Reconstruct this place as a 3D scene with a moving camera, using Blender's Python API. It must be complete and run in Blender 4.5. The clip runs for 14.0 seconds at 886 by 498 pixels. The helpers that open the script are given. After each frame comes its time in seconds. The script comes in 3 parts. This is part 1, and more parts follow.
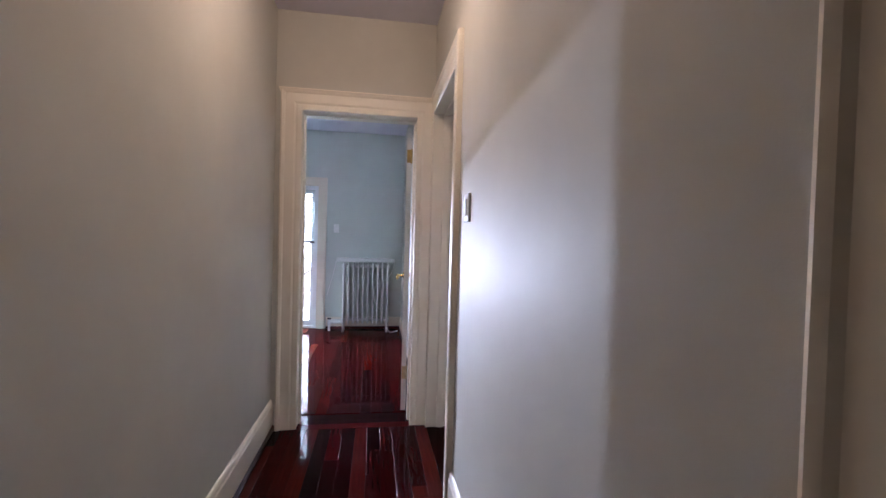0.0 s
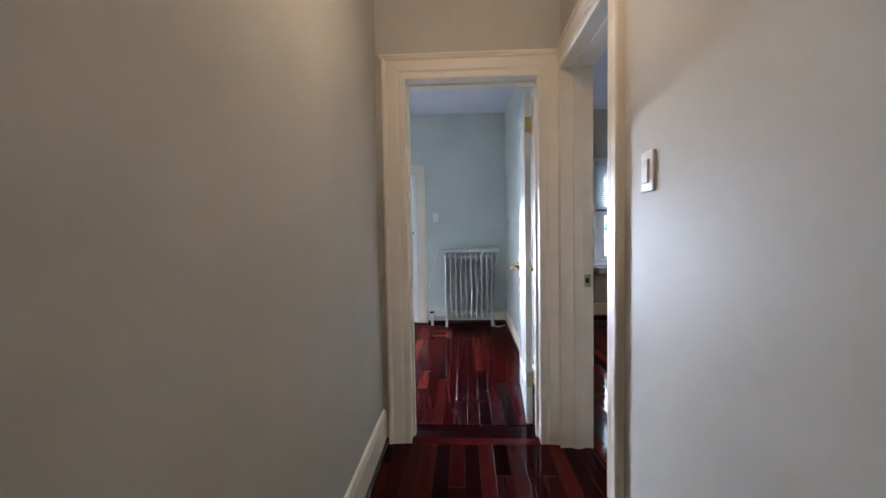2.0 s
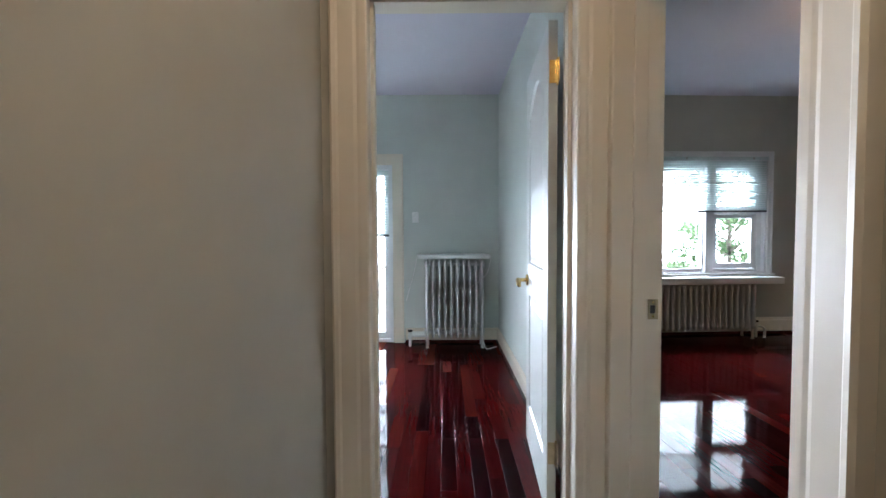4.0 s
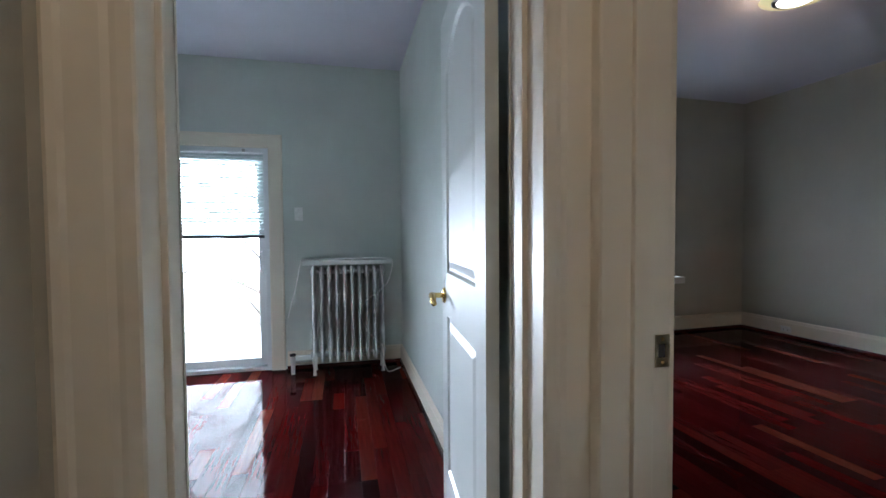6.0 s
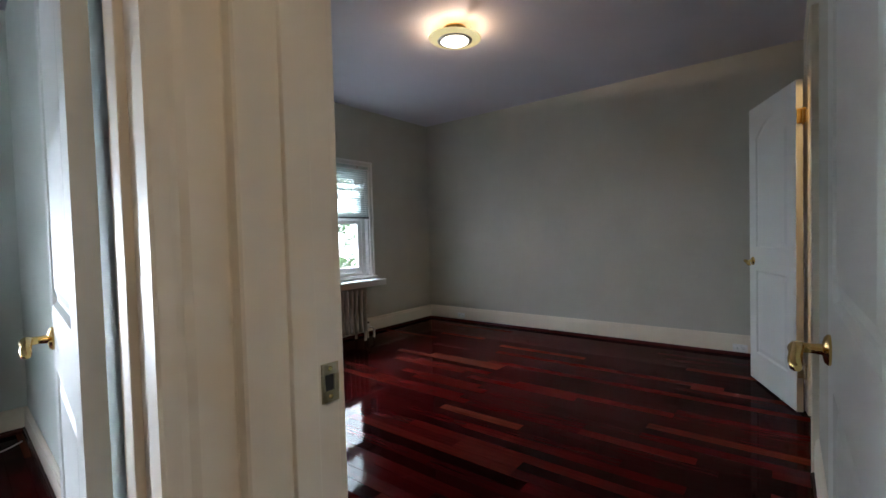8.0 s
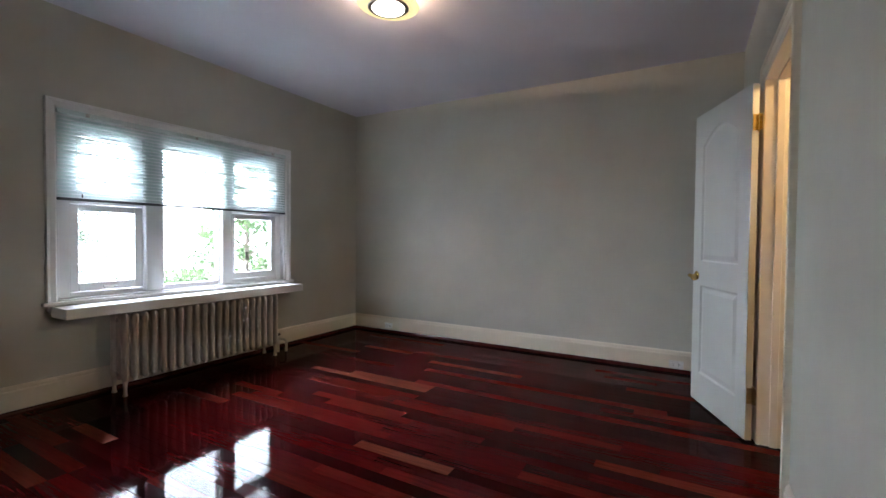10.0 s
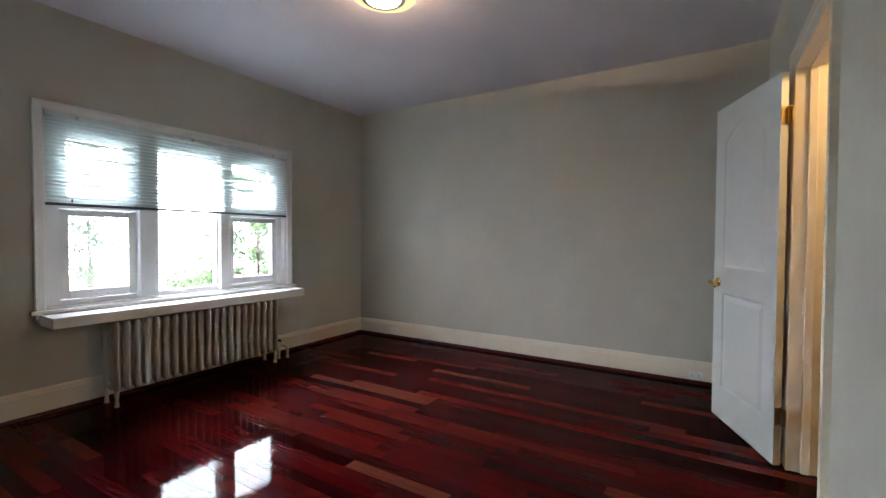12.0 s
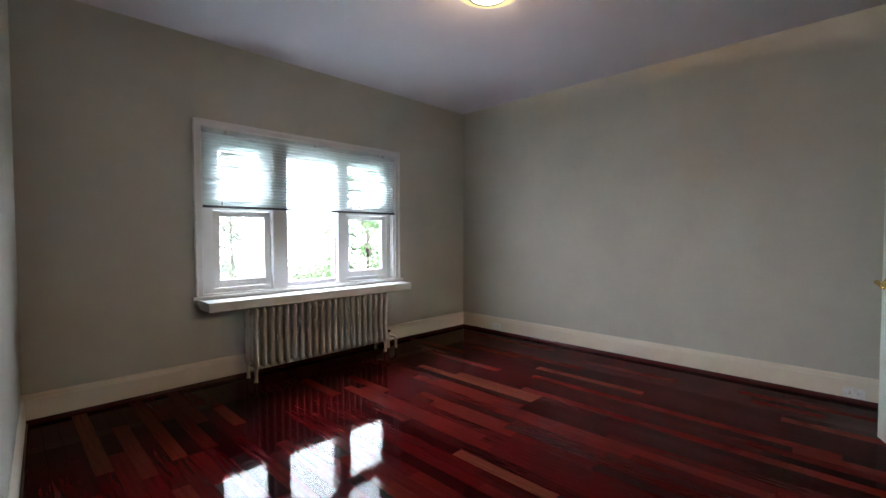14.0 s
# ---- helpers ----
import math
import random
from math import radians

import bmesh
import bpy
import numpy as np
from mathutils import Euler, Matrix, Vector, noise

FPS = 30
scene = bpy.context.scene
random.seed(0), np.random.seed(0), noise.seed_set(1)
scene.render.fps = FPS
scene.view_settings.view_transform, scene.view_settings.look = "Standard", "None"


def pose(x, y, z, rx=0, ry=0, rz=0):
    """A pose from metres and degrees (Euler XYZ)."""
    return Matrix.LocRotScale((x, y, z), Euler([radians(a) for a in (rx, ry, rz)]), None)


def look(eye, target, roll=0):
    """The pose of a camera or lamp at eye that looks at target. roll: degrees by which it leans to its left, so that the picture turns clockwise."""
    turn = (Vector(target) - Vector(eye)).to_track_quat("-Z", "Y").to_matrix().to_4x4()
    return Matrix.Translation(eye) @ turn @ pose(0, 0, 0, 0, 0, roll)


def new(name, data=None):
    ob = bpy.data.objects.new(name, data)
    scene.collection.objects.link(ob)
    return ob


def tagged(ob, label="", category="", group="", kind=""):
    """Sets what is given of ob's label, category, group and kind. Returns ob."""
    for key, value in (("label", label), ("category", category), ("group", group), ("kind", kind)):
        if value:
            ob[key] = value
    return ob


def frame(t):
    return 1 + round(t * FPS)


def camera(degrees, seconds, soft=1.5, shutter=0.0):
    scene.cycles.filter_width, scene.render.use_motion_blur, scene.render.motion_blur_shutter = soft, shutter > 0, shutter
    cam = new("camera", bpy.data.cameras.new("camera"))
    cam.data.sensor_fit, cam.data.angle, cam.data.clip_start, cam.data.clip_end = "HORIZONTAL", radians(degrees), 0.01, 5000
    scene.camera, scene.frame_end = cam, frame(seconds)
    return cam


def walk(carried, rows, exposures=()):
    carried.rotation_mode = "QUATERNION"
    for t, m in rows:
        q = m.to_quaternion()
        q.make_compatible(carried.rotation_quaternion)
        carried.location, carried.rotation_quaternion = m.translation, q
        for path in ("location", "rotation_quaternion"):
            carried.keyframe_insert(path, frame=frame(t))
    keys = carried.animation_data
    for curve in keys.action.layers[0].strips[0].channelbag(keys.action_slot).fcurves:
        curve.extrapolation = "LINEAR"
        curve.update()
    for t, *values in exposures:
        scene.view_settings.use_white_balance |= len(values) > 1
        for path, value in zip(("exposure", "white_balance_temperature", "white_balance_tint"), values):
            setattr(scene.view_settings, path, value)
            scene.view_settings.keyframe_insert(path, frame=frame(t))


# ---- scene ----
cam = camera(91.1, 14.0)
PATH = [
    (0, (1.094, 0.69, 1.231), (1.501, 2.648, 1.189), 1.6),
    (0.5, (1.032, 0.742, 1.218), (1.218, 2.732, 1.154), 1.3),
    (1, (0.987, 0.847, 1.215), (1.09, 2.843, 1.128), 0.7),
    (1.5, (0.957, 0.958, 1.214), (1.045, 2.954, 1.125), 0.0),
    (2, (0.957, 1.152, 1.213), (0.959, 3.15, 1.116), -1.0),
    (2.5, (0.964, 1.345, 1.21), (0.985, 3.343, 1.13), -1.0),
    (3, (0.949, 1.569, 1.203), (1.005, 3.567, 1.132), -0.6),
    (5.5, (1.003, 2.609, 1.158), (1.293, 4.586, 1.07), -0.3),
    (6, (1.052, 2.727, 1.162), (1.594, 4.651, 1.094), -0.4),
    (6.5, (1.089, 2.783, 1.169), (1.978, 4.574, 1.128), -0.5),
    (7, (1.12, 2.814, 1.168), (2.335, 4.401, 1.094), -0.3),
    (7.5, (1.166, 2.829, 1.164), (2.607, 4.215, 1.116), -1.2),
    (8, (1.271, 2.844, 1.165), (2.839, 4.084, 1.104), -1.6),
    (8.5, (1.401, 2.891, 1.165), (3.035, 4.044, 1.158), -1.2),
    (9, (1.53, 2.965, 1.151), (3.211, 4.049, 1.134), -0.2),
    (11.5, (1.828, 3.17, 1.177), (3.593, 4.11, 1.125), 0.1),
    (12, (1.881, 3.102, 1.191), (3.587, 4.144, 1.141), 0.3),
    (12.5, (1.886, 3.106, 1.188), (3.51, 4.272, 1.138), 0.1),
    (13, (1.892, 3.1, 1.195), (3.449, 4.354, 1.146), 0.1),
    (13.5, (1.875, 3.122, 1.186), (3.382, 4.435, 1.133), -0.0),
    (14, (1.852, 3.12, 1.181), (3.278, 4.521, 1.115), -0.1),
]
EXPOSURE = [(0.0, 1.46, 5550, 26), (2.0, 1.38, 5680, 17), (3.2, 1.30, 5850, 14), (5.5, 1.12, 5750, 12), (6.5, 0.60, 5650, 12),
            (7.5, 0.62, 5950, 12), (8.0, 1.10, 6000, 13), (8.5, 1.38, 5980, 15), (9.0, 1.58, 5930, 15), (11.5, 1.78, 6220, 14), (14.0, 1.78, 6220, 14)]
walk(cam, [(t, look(e, g, r)) for t, e, g, r in PATH], exposures=EXPOSURE)

# ---- world, sun, lamps ----
world = bpy.data.worlds.new("sky")
scene.world = world
world.use_nodes = True
wt = world.node_tree
sky = wt.nodes.new("ShaderNodeTexSky")
sky.sky_type = 'NISHITA'
sky.sun_disc = False
sky.sun_elevation = radians(48)
sky.sun_rotation = radians(200)
sky.air_density = 1.0
sky.dust_density = 4.0
wt.links.new(sky.outputs[0], wt.nodes["Background"].inputs[0])
wt.nodes["Background"].inputs[1].default_value = 0.15


def lamp(name, kind, m, energy, color, **kw):
    d = bpy.data.lights.new(name, kind)
    d.energy, d.color = energy, color
    for k, v in kw.items():
        if k == "radius":
            d.shadow_soft_size = v
        elif k == "cone":
            d.spot_size, d.spot_blend = radians(v), 0.3
        elif k == "angle":
            d.angle = radians(v)
    ob = new(name, d)
    ob.matrix_world = m
    return ob


# the hall and the far room stand a little askew to the bedroom
PIV = Matrix.Translation((1.606, 3.45, 0))
HALL = PIV @ pose(0, 0, 0, 0, 0, -2.9) @ PIV.inverted()
ROOM = Matrix.Identity(4)

lamp("sun", 'SUN', pose(0, 0, 20, 42, 0, 20), 4.0, (1, 0.96, 0.9), angle=3)
lamp("bedroom_light", 'POINT', pose(3.936, 4.784, 2.651), 12.5, (1, 0.68, 0.42), radius=0.009)
lamp("hall_light", 'POINT', HALL @ pose(1.08, 2.30, 2.47), 5.5, (1, 0.71, 0.45), radius=0.09)
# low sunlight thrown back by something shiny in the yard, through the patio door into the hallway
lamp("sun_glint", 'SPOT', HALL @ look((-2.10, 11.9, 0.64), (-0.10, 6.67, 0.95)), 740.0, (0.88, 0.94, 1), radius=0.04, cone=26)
lamp("closet_light", 'POINT', pose(4.3, 2.1, 2.2), 8.5, (1, 0.62, 0.25), radius=0.05)


# ---- materials ----
def mat(name):
    m = bpy.data.materials.new(name)
    m.use_nodes = True
    return m, m.node_tree, m.node_tree.nodes["Principled BSDF"]


def noise_node(nt, scale, detail=4.0, rough=0.55, stretch=None):
    tc = nt.nodes.new("ShaderNodeTexCoord")
    n = nt.nodes.new("ShaderNodeTexNoise")
    n.inputs["Scale"].default_value = scale
    n.inputs["Detail"].default_value = detail
    n.inputs["Roughness"].default_value = rough
    if stretch:
        mp = nt.nodes.new("ShaderNodeMapping")
        mp.inputs["Scale"].default_value = stretch
        nt.links.new(tc.outputs["Object"], mp.inputs[0])
        nt.links.new(mp.outputs[0], n.inputs["Vector"])
    else:
        nt.links.new(tc.outputs["Object"], n.inputs["Vector"])
    return n


def ramp(nt, src, stops):
    r = nt.nodes.new("ShaderNodeValToRGB")
    e = r.color_ramp.elements
    while len(e) < len(stops):
        e.new(0.5)
    for el, (p, c) in zip(e, stops):
        el.position, el.color = p, (*c, 1)
    nt.links.new(src, r.inputs[0])
    return r


def bump(nt, src, bsdf, strength, dist):
    b = nt.nodes.new("ShaderNodeBump")
    b.inputs["Strength"].default_value = strength
    b.inputs["Distance"].default_value = dist
    nt.links.new(src, b.inputs["Height"])
    nt.links.new(b.outputs[0], bsdf.inputs["Normal"])


def paint(name, color, rough, var=0.06, wave=0.0, fine=0.25, spec=0.5):
    """Brushed or rolled paint: mottled colour, roller stipple and slow waves in the plaster."""
    m, nt, b = mat(name)
    n = noise_node(nt, 1.7, 5)
    lo = tuple(c * (1 - var) for c in color)
    hi = tuple(min(1, c * (1 + var)) for c in color)
    r = ramp(nt, n.outputs[0], [(0.3, lo), (0.7, hi)])
    nt.links.new(r.outputs[0], b.inputs["Base Color"])
    rr = noise_node(nt, 9, 3)
    mr = nt.nodes.new("ShaderNodeMapRange")
    mr.inputs[3].default_value, mr.inputs[4].default_value = rough - 0.05, rough + 0.07
    nt.links.new(rr.outputs[0], mr.inputs[0])
    nt.links.new(mr.outputs[0], b.inputs["Roughness"])
    f = noise_node(nt, 260, 2)
    w = noise_node(nt, 2.2, 2, stretch=(1, 1, 0.25))
    ad = nt.nodes.new("ShaderNodeMath")
    ad.operation = 'MULTIPLY_ADD'
    nt.links.new(w.outputs[0], ad.inputs[0])
    ad.inputs[1].default_value = wave
    nt.links.new(f.outputs[0], ad.inputs[2])
    if fine:
        bump(nt, ad.outputs[0], b, fine, 0.0006)
    b.inputs["Specular IOR Level"].default_value = spec
    return m


def plain(name, color, rough=0.5, metal=0.0, bumpy=0.0, scale=40):
    m, nt, b = mat(name)
    n = noise_node(nt, scale, 4)
    r = ramp(nt, n.outputs[0], [(0.3, tuple(c * 0.88 for c in color)), (0.7, tuple(min(1, c * 1.08) for c in color))])
    nt.links.new(r.outputs[0], b.inputs["Base Color"])
    b.inputs["Roughness"].default_value = rough
    b.inputs["Metallic"].default_value = metal
    if bumpy:
        bump(nt, n.outputs[0], b, bumpy, 0.002)
    return m


def glow(name, color, strength, base=(0.8, 0.8, 0.75)):
    m, nt, b = mat(name)
    b.inputs["Base Color"].default_value = (*base, 1)
    b.inputs["Emission Color"].default_value = (*color, 1)
    b.inputs["Emission Strength"].default_value = strength
    b.inputs["Roughness"].default_value = 0.25
    return m


def glass(name):
    m, nt, b = mat(name)
    b.inputs["Base Color"].default_value = (0.97, 0.99, 0.98, 1)
    b.inputs["Roughness"].default_value = 0.0
    b.inputs["IOR"].default_value = 1.45
    b.inputs["Transmission Weight"].default_value = 1.0
    return m


def plank_wood(name):
    m, nt, b = mat(name)
    oi = nt.nodes.new("ShaderNodeObjectInfo")
    grain = noise_node(nt, 7, 6, 0.6, stretch=(9, 0.55, 9))
    # each board samples its own stretch of grain
    tone = ramp(nt, oi.outputs["Random"], [(0.0, (0.008, 0.0007, 0.0011)), (0.20, (0.019, 0.0012, 0.0016)), (0.42, (0.046, 0.0027, 0.0030)), (0.58, (0.029, 0.0027, 0.0029)),
                                           (0.78, (0.062, 0.0053, 0.0045)), (0.93, (0.072, 0.0105, 0.0072)), (1.0, (0.110, 0.032, 0.019))])
    mx = nt.nodes.new("ShaderNodeMixRGB")
    mx.blend_type = 'MULTIPLY'
    mx.inputs[0].default_value = 0.75
    g = ramp(nt, grain.outputs[0], [(0.25, (0.36, 0.32, 0.32)), (0.75, (1.22, 1.17, 1.12))])
    nt.links.new(tone.outputs[0], mx.inputs[1])
    nt.links.new(g.outputs[0], mx.inputs[2])
    nt.links.new(mx.outputs[0], b.inputs["Base Color"])
    b.inputs["Roughness"].default_value = 0.35
    b.inputs["Coat Weight"].default_value = 0.27
    b.inputs["Specular IOR Level"].default_value = 0.0
    b.inputs["Coat IOR"].default_value = 1.5
    sc = noise_node(nt, 6, 5)
    mr = nt.nodes.new("ShaderNodeMapRange")
    mr.inputs[3].default_value, mr.inputs[4].default_value = 0.03, 0.075
    nt.links.new(sc.outputs[0], mr.inputs[0])
    nt.links.new(mr.outputs[0], b.inputs["Coat Roughness"])
    w = noise_node(nt, 5, 2, stretch=(2, 0.6, 1))
    bp = nt.nodes.new("ShaderNodeBump")
    bp.inputs["Strength"].default_value = 0.25
    bp.inputs["Distance"].default_value = 0.0012
    nt.links.new(w.outputs[0], bp.inputs["Height"])
    nt.links.new(bp.outputs[0], b.inputs["Coat Normal"])
    return m


M_HALL = paint("hall_wall_paint", (0.53, 0.515, 0.455), 0.52, wave=5.0, spec=0.13)
M_ROOM = paint("bedroom_wall_paint", (0.535, 0.525, 0.46), 0.45, wave=5.0, spec=0.35)
M_FAR = paint("far_room_wall_paint", (0.59, 0.63, 0.585), 0.42, wave=4.0)
M_CEIL = paint("ceiling_paint", (0.70, 0.685, 0.77), 0.75, var=0.03, wave=3.0)
M_TRIM = paint("trim_paint", (0.78, 0.715, 0.60), 0.40, var=0.03, fine=0)
M_DOOR = paint("door_paint", (0.62, 0.635, 0.61), 0.34, var=0.03, fine=0)
M_CASE = paint("window_trim_paint", (0.79, 0.79, 0.78), 0.38, var=0.03, fine=0)
M_VINYL = paint("white_vinyl", (0.80, 0.81, 0.82), 0.3, var=0.02, fine=0)
M_RAD = paint("radiator_enamel", (0.62, 0.58, 0.53), 0.42, var=0.06, fine=0)
M_RADW = paint("white_radiator_enamel", (0.76, 0.77, 0.76), 0.42, var=0.05, fine=0)
M_PLASTIC = plain("white_plastic", (0.82, 0.82, 0.80), 0.3)
M_BRASS = plain("polished_brass", (0.80, 0.56, 0.20), 0.14, 1.0)
M_BRASS_OLD = plain("worn_brass", (0.50, 0.42, 0.26), 0.3, 1.0)
M_STEEL = plain("worn_steel", (0.55, 0.53, 0.50), 0.35, 1.0)
M_DARK = plain("dark_gap", (0.02, 0.018, 0.016), 0.7)
M_SLAT, nt_s, b_s = mat("blind_slat_vinyl")
b_s.inputs["Base Color"].default_value = (0.64, 0.71, 0.70, 1)
b_s.inputs["Roughness"].default_value = 0.4
tr_s = nt_s.nodes.new("ShaderNodeBsdfTranslucent")
tr_s.inputs[0].default_value = (0.75, 0.82, 0.80, 1)
mx_s = nt_s.nodes.new("ShaderNodeMixShader")
mx_s.inputs[0].default_value = 0.30
nt_s.links.new(b_s.outputs[0], mx_s.inputs[1])
nt_s.links.new(tr_s.outputs[0], mx_s.inputs[2])
nt_s.links.new(mx_s.outputs[0], nt_s.nodes["Material Output"].inputs[0])
M_RAIL = plain("dark_bottom_rail", (0.05, 0.05, 0.055), 0.4)
M_GLASS = glass("window_glass")
M_WOOD = plank_wood("cherry_boards")
M_SUB = plain("floor_joint", (0.012, 0.004, 0.004), 0.5)
M_QUARTER = plain("cherry_quarter_round", (0.05, 0.010, 0.008), 0.25)
M_FIXGLASS = glow("lamp_glass", (1.0, 0.82, 0.36), 0.32, (0.85, 0.82, 0.6))
M_BULB = glow("lamp_diffuser", (1.0, 0.90, 0.72), 3.0)
M_CONCRETE = plain("pale_concrete", (0.55, 0.54, 0.52), 0.9, bumpy=0.4, scale=14)
M_GRASS = plain("pale_yard", (0.42, 0.42, 0.39), 0.9, bumpy=0.6, scale=9)
M_BARK = plain("bark", (0.26, 0.22, 0.19), 0.9, bumpy=0.6, scale=22)


def leaf_mat(name, a, c):
    m, nt, b = mat(name)
    g = nt.nodes.new("ShaderNodeNewGeometry")
    r = ramp(nt, g.outputs["Random Per Island"], [(0, a), (1, c)])
    nt.links.new(r.outputs[0], b.inputs["Base Color"])
    b.inputs["Roughness"].default_value = 0.6
    tl = nt.nodes.new("ShaderNodeBsdfTranslucent")
    nt.links.new(r.outputs[0], tl.inputs[0])
    ml = nt.nodes.new("ShaderNodeMixShader")
    ml.inputs[0].default_value = 0.4
    nt.links.new(b.outputs[0], ml.inputs[1])
    nt.links.new(tl.outputs[0], ml.inputs[2])
    nt.links.new(ml.outputs[0], nt.nodes["Material Output"].inputs[0])
    return m


M_LEAF = leaf_mat("green_leaves", (0.10, 0.18, 0.08), (0.24, 0.34, 0.17))
M_NEEDLE = leaf_mat("conifer_needles", (0.12, 0.16, 0.12), (0.22, 0.27, 0.20))

# ---- builders ----
FRAME = [ROOM]


def mesh_of(name, bm, material, smooth=False):
    me = bpy.data.meshes.new(name)
    bmesh.ops.recalc_face_normals(bm, faces=bm.faces)
    bm.to_mesh(me)
    bm.free()
    me.materials.append(material)
    if smooth:
        for p in me.polygons:
            p.use_smooth = True
        me.set_sharp_from_angle(angle=radians(40))
    return me


def part(name, bm, material, parent=None, label="", smooth=False, m=None):
    ob = new(name, mesh_of(name, bm, material, smooth))
    if parent:
        ob.parent = parent
        if m is not None:
            ob.matrix_local = m
    else:
        ob.matrix_world = FRAME[0] @ (m if m is not None else Matrix.Identity(4))
    if label:
        tagged(ob, label)
    return ob


def thing(name, m, label, category, group="", kind=""):
    ob = new(name)
    ob.empty_display_size = 0.1
    ob.matrix_world = FRAME[0] @ m
    return tagged(ob, label, category, group, kind)


def structure(name, bm, material, label, category, m=None):
    return tagged(part(name, bm, material, None, "", False, m), label, category, "", "structure")


def box(bm, x0, x1, y0, y1, z0, z1, bevel=0.0, seg=2):
    r = bmesh.ops.create_cube(bm, size=1)
    vs = r["verts"]
    for v in vs:
        v.co = Vector((x0 + (v.co.x + 0.5) * (x1 - x0), y0 + (v.co.y + 0.5) * (y1 - y0), z0 + (v.co.z + 0.5) * (z1 - z0)))
    if bevel:
        es = list({e for v in vs for e in v.link_edges})
        bmesh.ops.bevel(bm, geom=es, offset=bevel, segments=seg, affect='EDGES', profile=0.5)
    return bm


def boxes(*args, bevel=0.0):
    bm = bmesh.new()
    for a in args:
        box(bm, *a, bevel=bevel)
    return bm


def spin(bm, prof, m=Matrix.Identity(4), n=24):
    """A turned shape: prof is a list of (radius, height) about local z."""
    rings = []
    for r, z in prof:
        rings.append([bm.verts.new(m @ Vector((r * math.cos(2 * math.pi * i / n), r * math.sin(2 * math.pi * i / n), z))) for i in range(n)])
    for a, b in zip(rings, rings[1:]):
        for i in range(n):
            bm.faces.new((a[i], a[(i + 1) % n], b[(i + 1) % n], b[i]))
    bm.faces.new(rings[0])
    bm.faces.new(rings[-1])
    return bm


def tube(bm, pts, rad, n=8):
    """A round rod along points; rad is a number or one per point."""
    pts = [Vector(p) for p in pts]
    rings = []
    for i, p in enumerate(pts):
        d = (pts[min(i + 1, len(pts) - 1)] - pts[max(i - 1, 0)]).normalized()
        q = d.to_track_quat('Z', 'Y')
        r = rad[i] if isinstance(rad, (list, tuple)) else rad
        rings.append([bm.verts.new(p + q @ Vector((r * math.cos(2 * math.pi * k / n), r * math.sin(2 * math.pi * k / n), 0))) for k in range(n)])
    for a, b in zip(rings, rings[1:]):
        for k in range(n):
            bm.faces.new((a[k], a[(k + 1) % n], b[(k + 1) % n], b[k]))
    bm.faces.new(rings[0])
    bm.faces.new(rings[-1])
    return bm


def wall_with_hole(x0, x1, y0, y1, z0, z1, holes, axis):
    """A wall box along axis 'x' or 'y' with rectangular openings (a, b, low, high)."""
    bm = bmesh.new()
    lo, hi = (x0, x1) if axis == 'x' else (y0, y1)
    cuts = sorted({lo, hi, *[h[0] for h in holes], *[h[1] for h in holes]})
    for a, b in zip(cuts, cuts[1:]):
        mid = (a + b) / 2
        hs = [h for h in holes if h[0] < mid < h[1]]
        spans = [(z0, z1)]
        for h in hs:
            spans = [s for s in ((z0, h[2]), (h[3], z1)) if s[1] - s[0] > 0.001]
        for s in spans:
            if axis == 'x':
                box(bm, a, b, y0, y1, *s)
            else:
                box(bm, x0, x1, a, b, *s)
    bmesh.ops.remove_doubles(bm, verts=bm.verts, dist=0.0005)
    return bm


# profile of the old stepped casing: (distance out from the opening, how proud)
CASING = [(0.0, 0.0), (0.0, 0.012), (0.005, 0.016), (0.026, 0.016), (0.036, 0.0145), (0.048, 0.0185), (0.098, 0.020),
          (0.106, 0.026), (0.118, 0.029), (0.126, 0.024), (0.128, 0.0)]


def casing(a0, a1, z1, prof, cap=True, z0=0.0, scale=1.0):
    """A mitred door casing round the opening a0..a1 up to z1 in the xz plane, facing -y."""
    bm = bmesh.new()
    rows = []
    for u, v in prof:
        u *= scale
        rows.append([bm.verts.new(p) for p in ((a0 - u, -v, z0), (a0 - u, -v, z1 + u), (a1 + u, -v, z1 + u), (a1 + u, -v, z0))])
    for r, s in zip(rows, rows[1:]):
        for i in range(3):
            bm.faces.new((r[i], r[i + 1], s[i + 1], s[i]))
    for i in (0, 3):
        bm.faces.new([r[i] for r in rows])
    return bm


def door_frame(name, a0, a1, z1, depth, m, label, both=True, prof=CASING, scale=1.0, far_scale=1.0):
    """Casing on the near face, jamb lining through the wall and a door stop. Local x along the wall, +y into it."""
    t = thing(name, m, label, "door frame", kind="structure")
    part("casing", casing(a0, a1, z1, prof, scale=scale), M_TRIM, t)
    if both:
        part("casing", casing(-a1, -a0, z1, prof, scale=far_scale), M_TRIM, t, m=pose(0, depth, 0, 0, 0, 180))
    j = 0.006
    part("jamb", boxes((a0 - 0.03, a0 - j + 0.004, -0.002, depth + 0.002, 0, z1), (a1 + j - 0.004, a1 + 0.03, -0.002, depth + 0.002, 0, z1),
                       (a0 - 0.03, a1 + 0.03, -0.002, depth + 0.002, z1, z1 + 0.03), bevel=0.0015), M_TRIM, t)
    return t


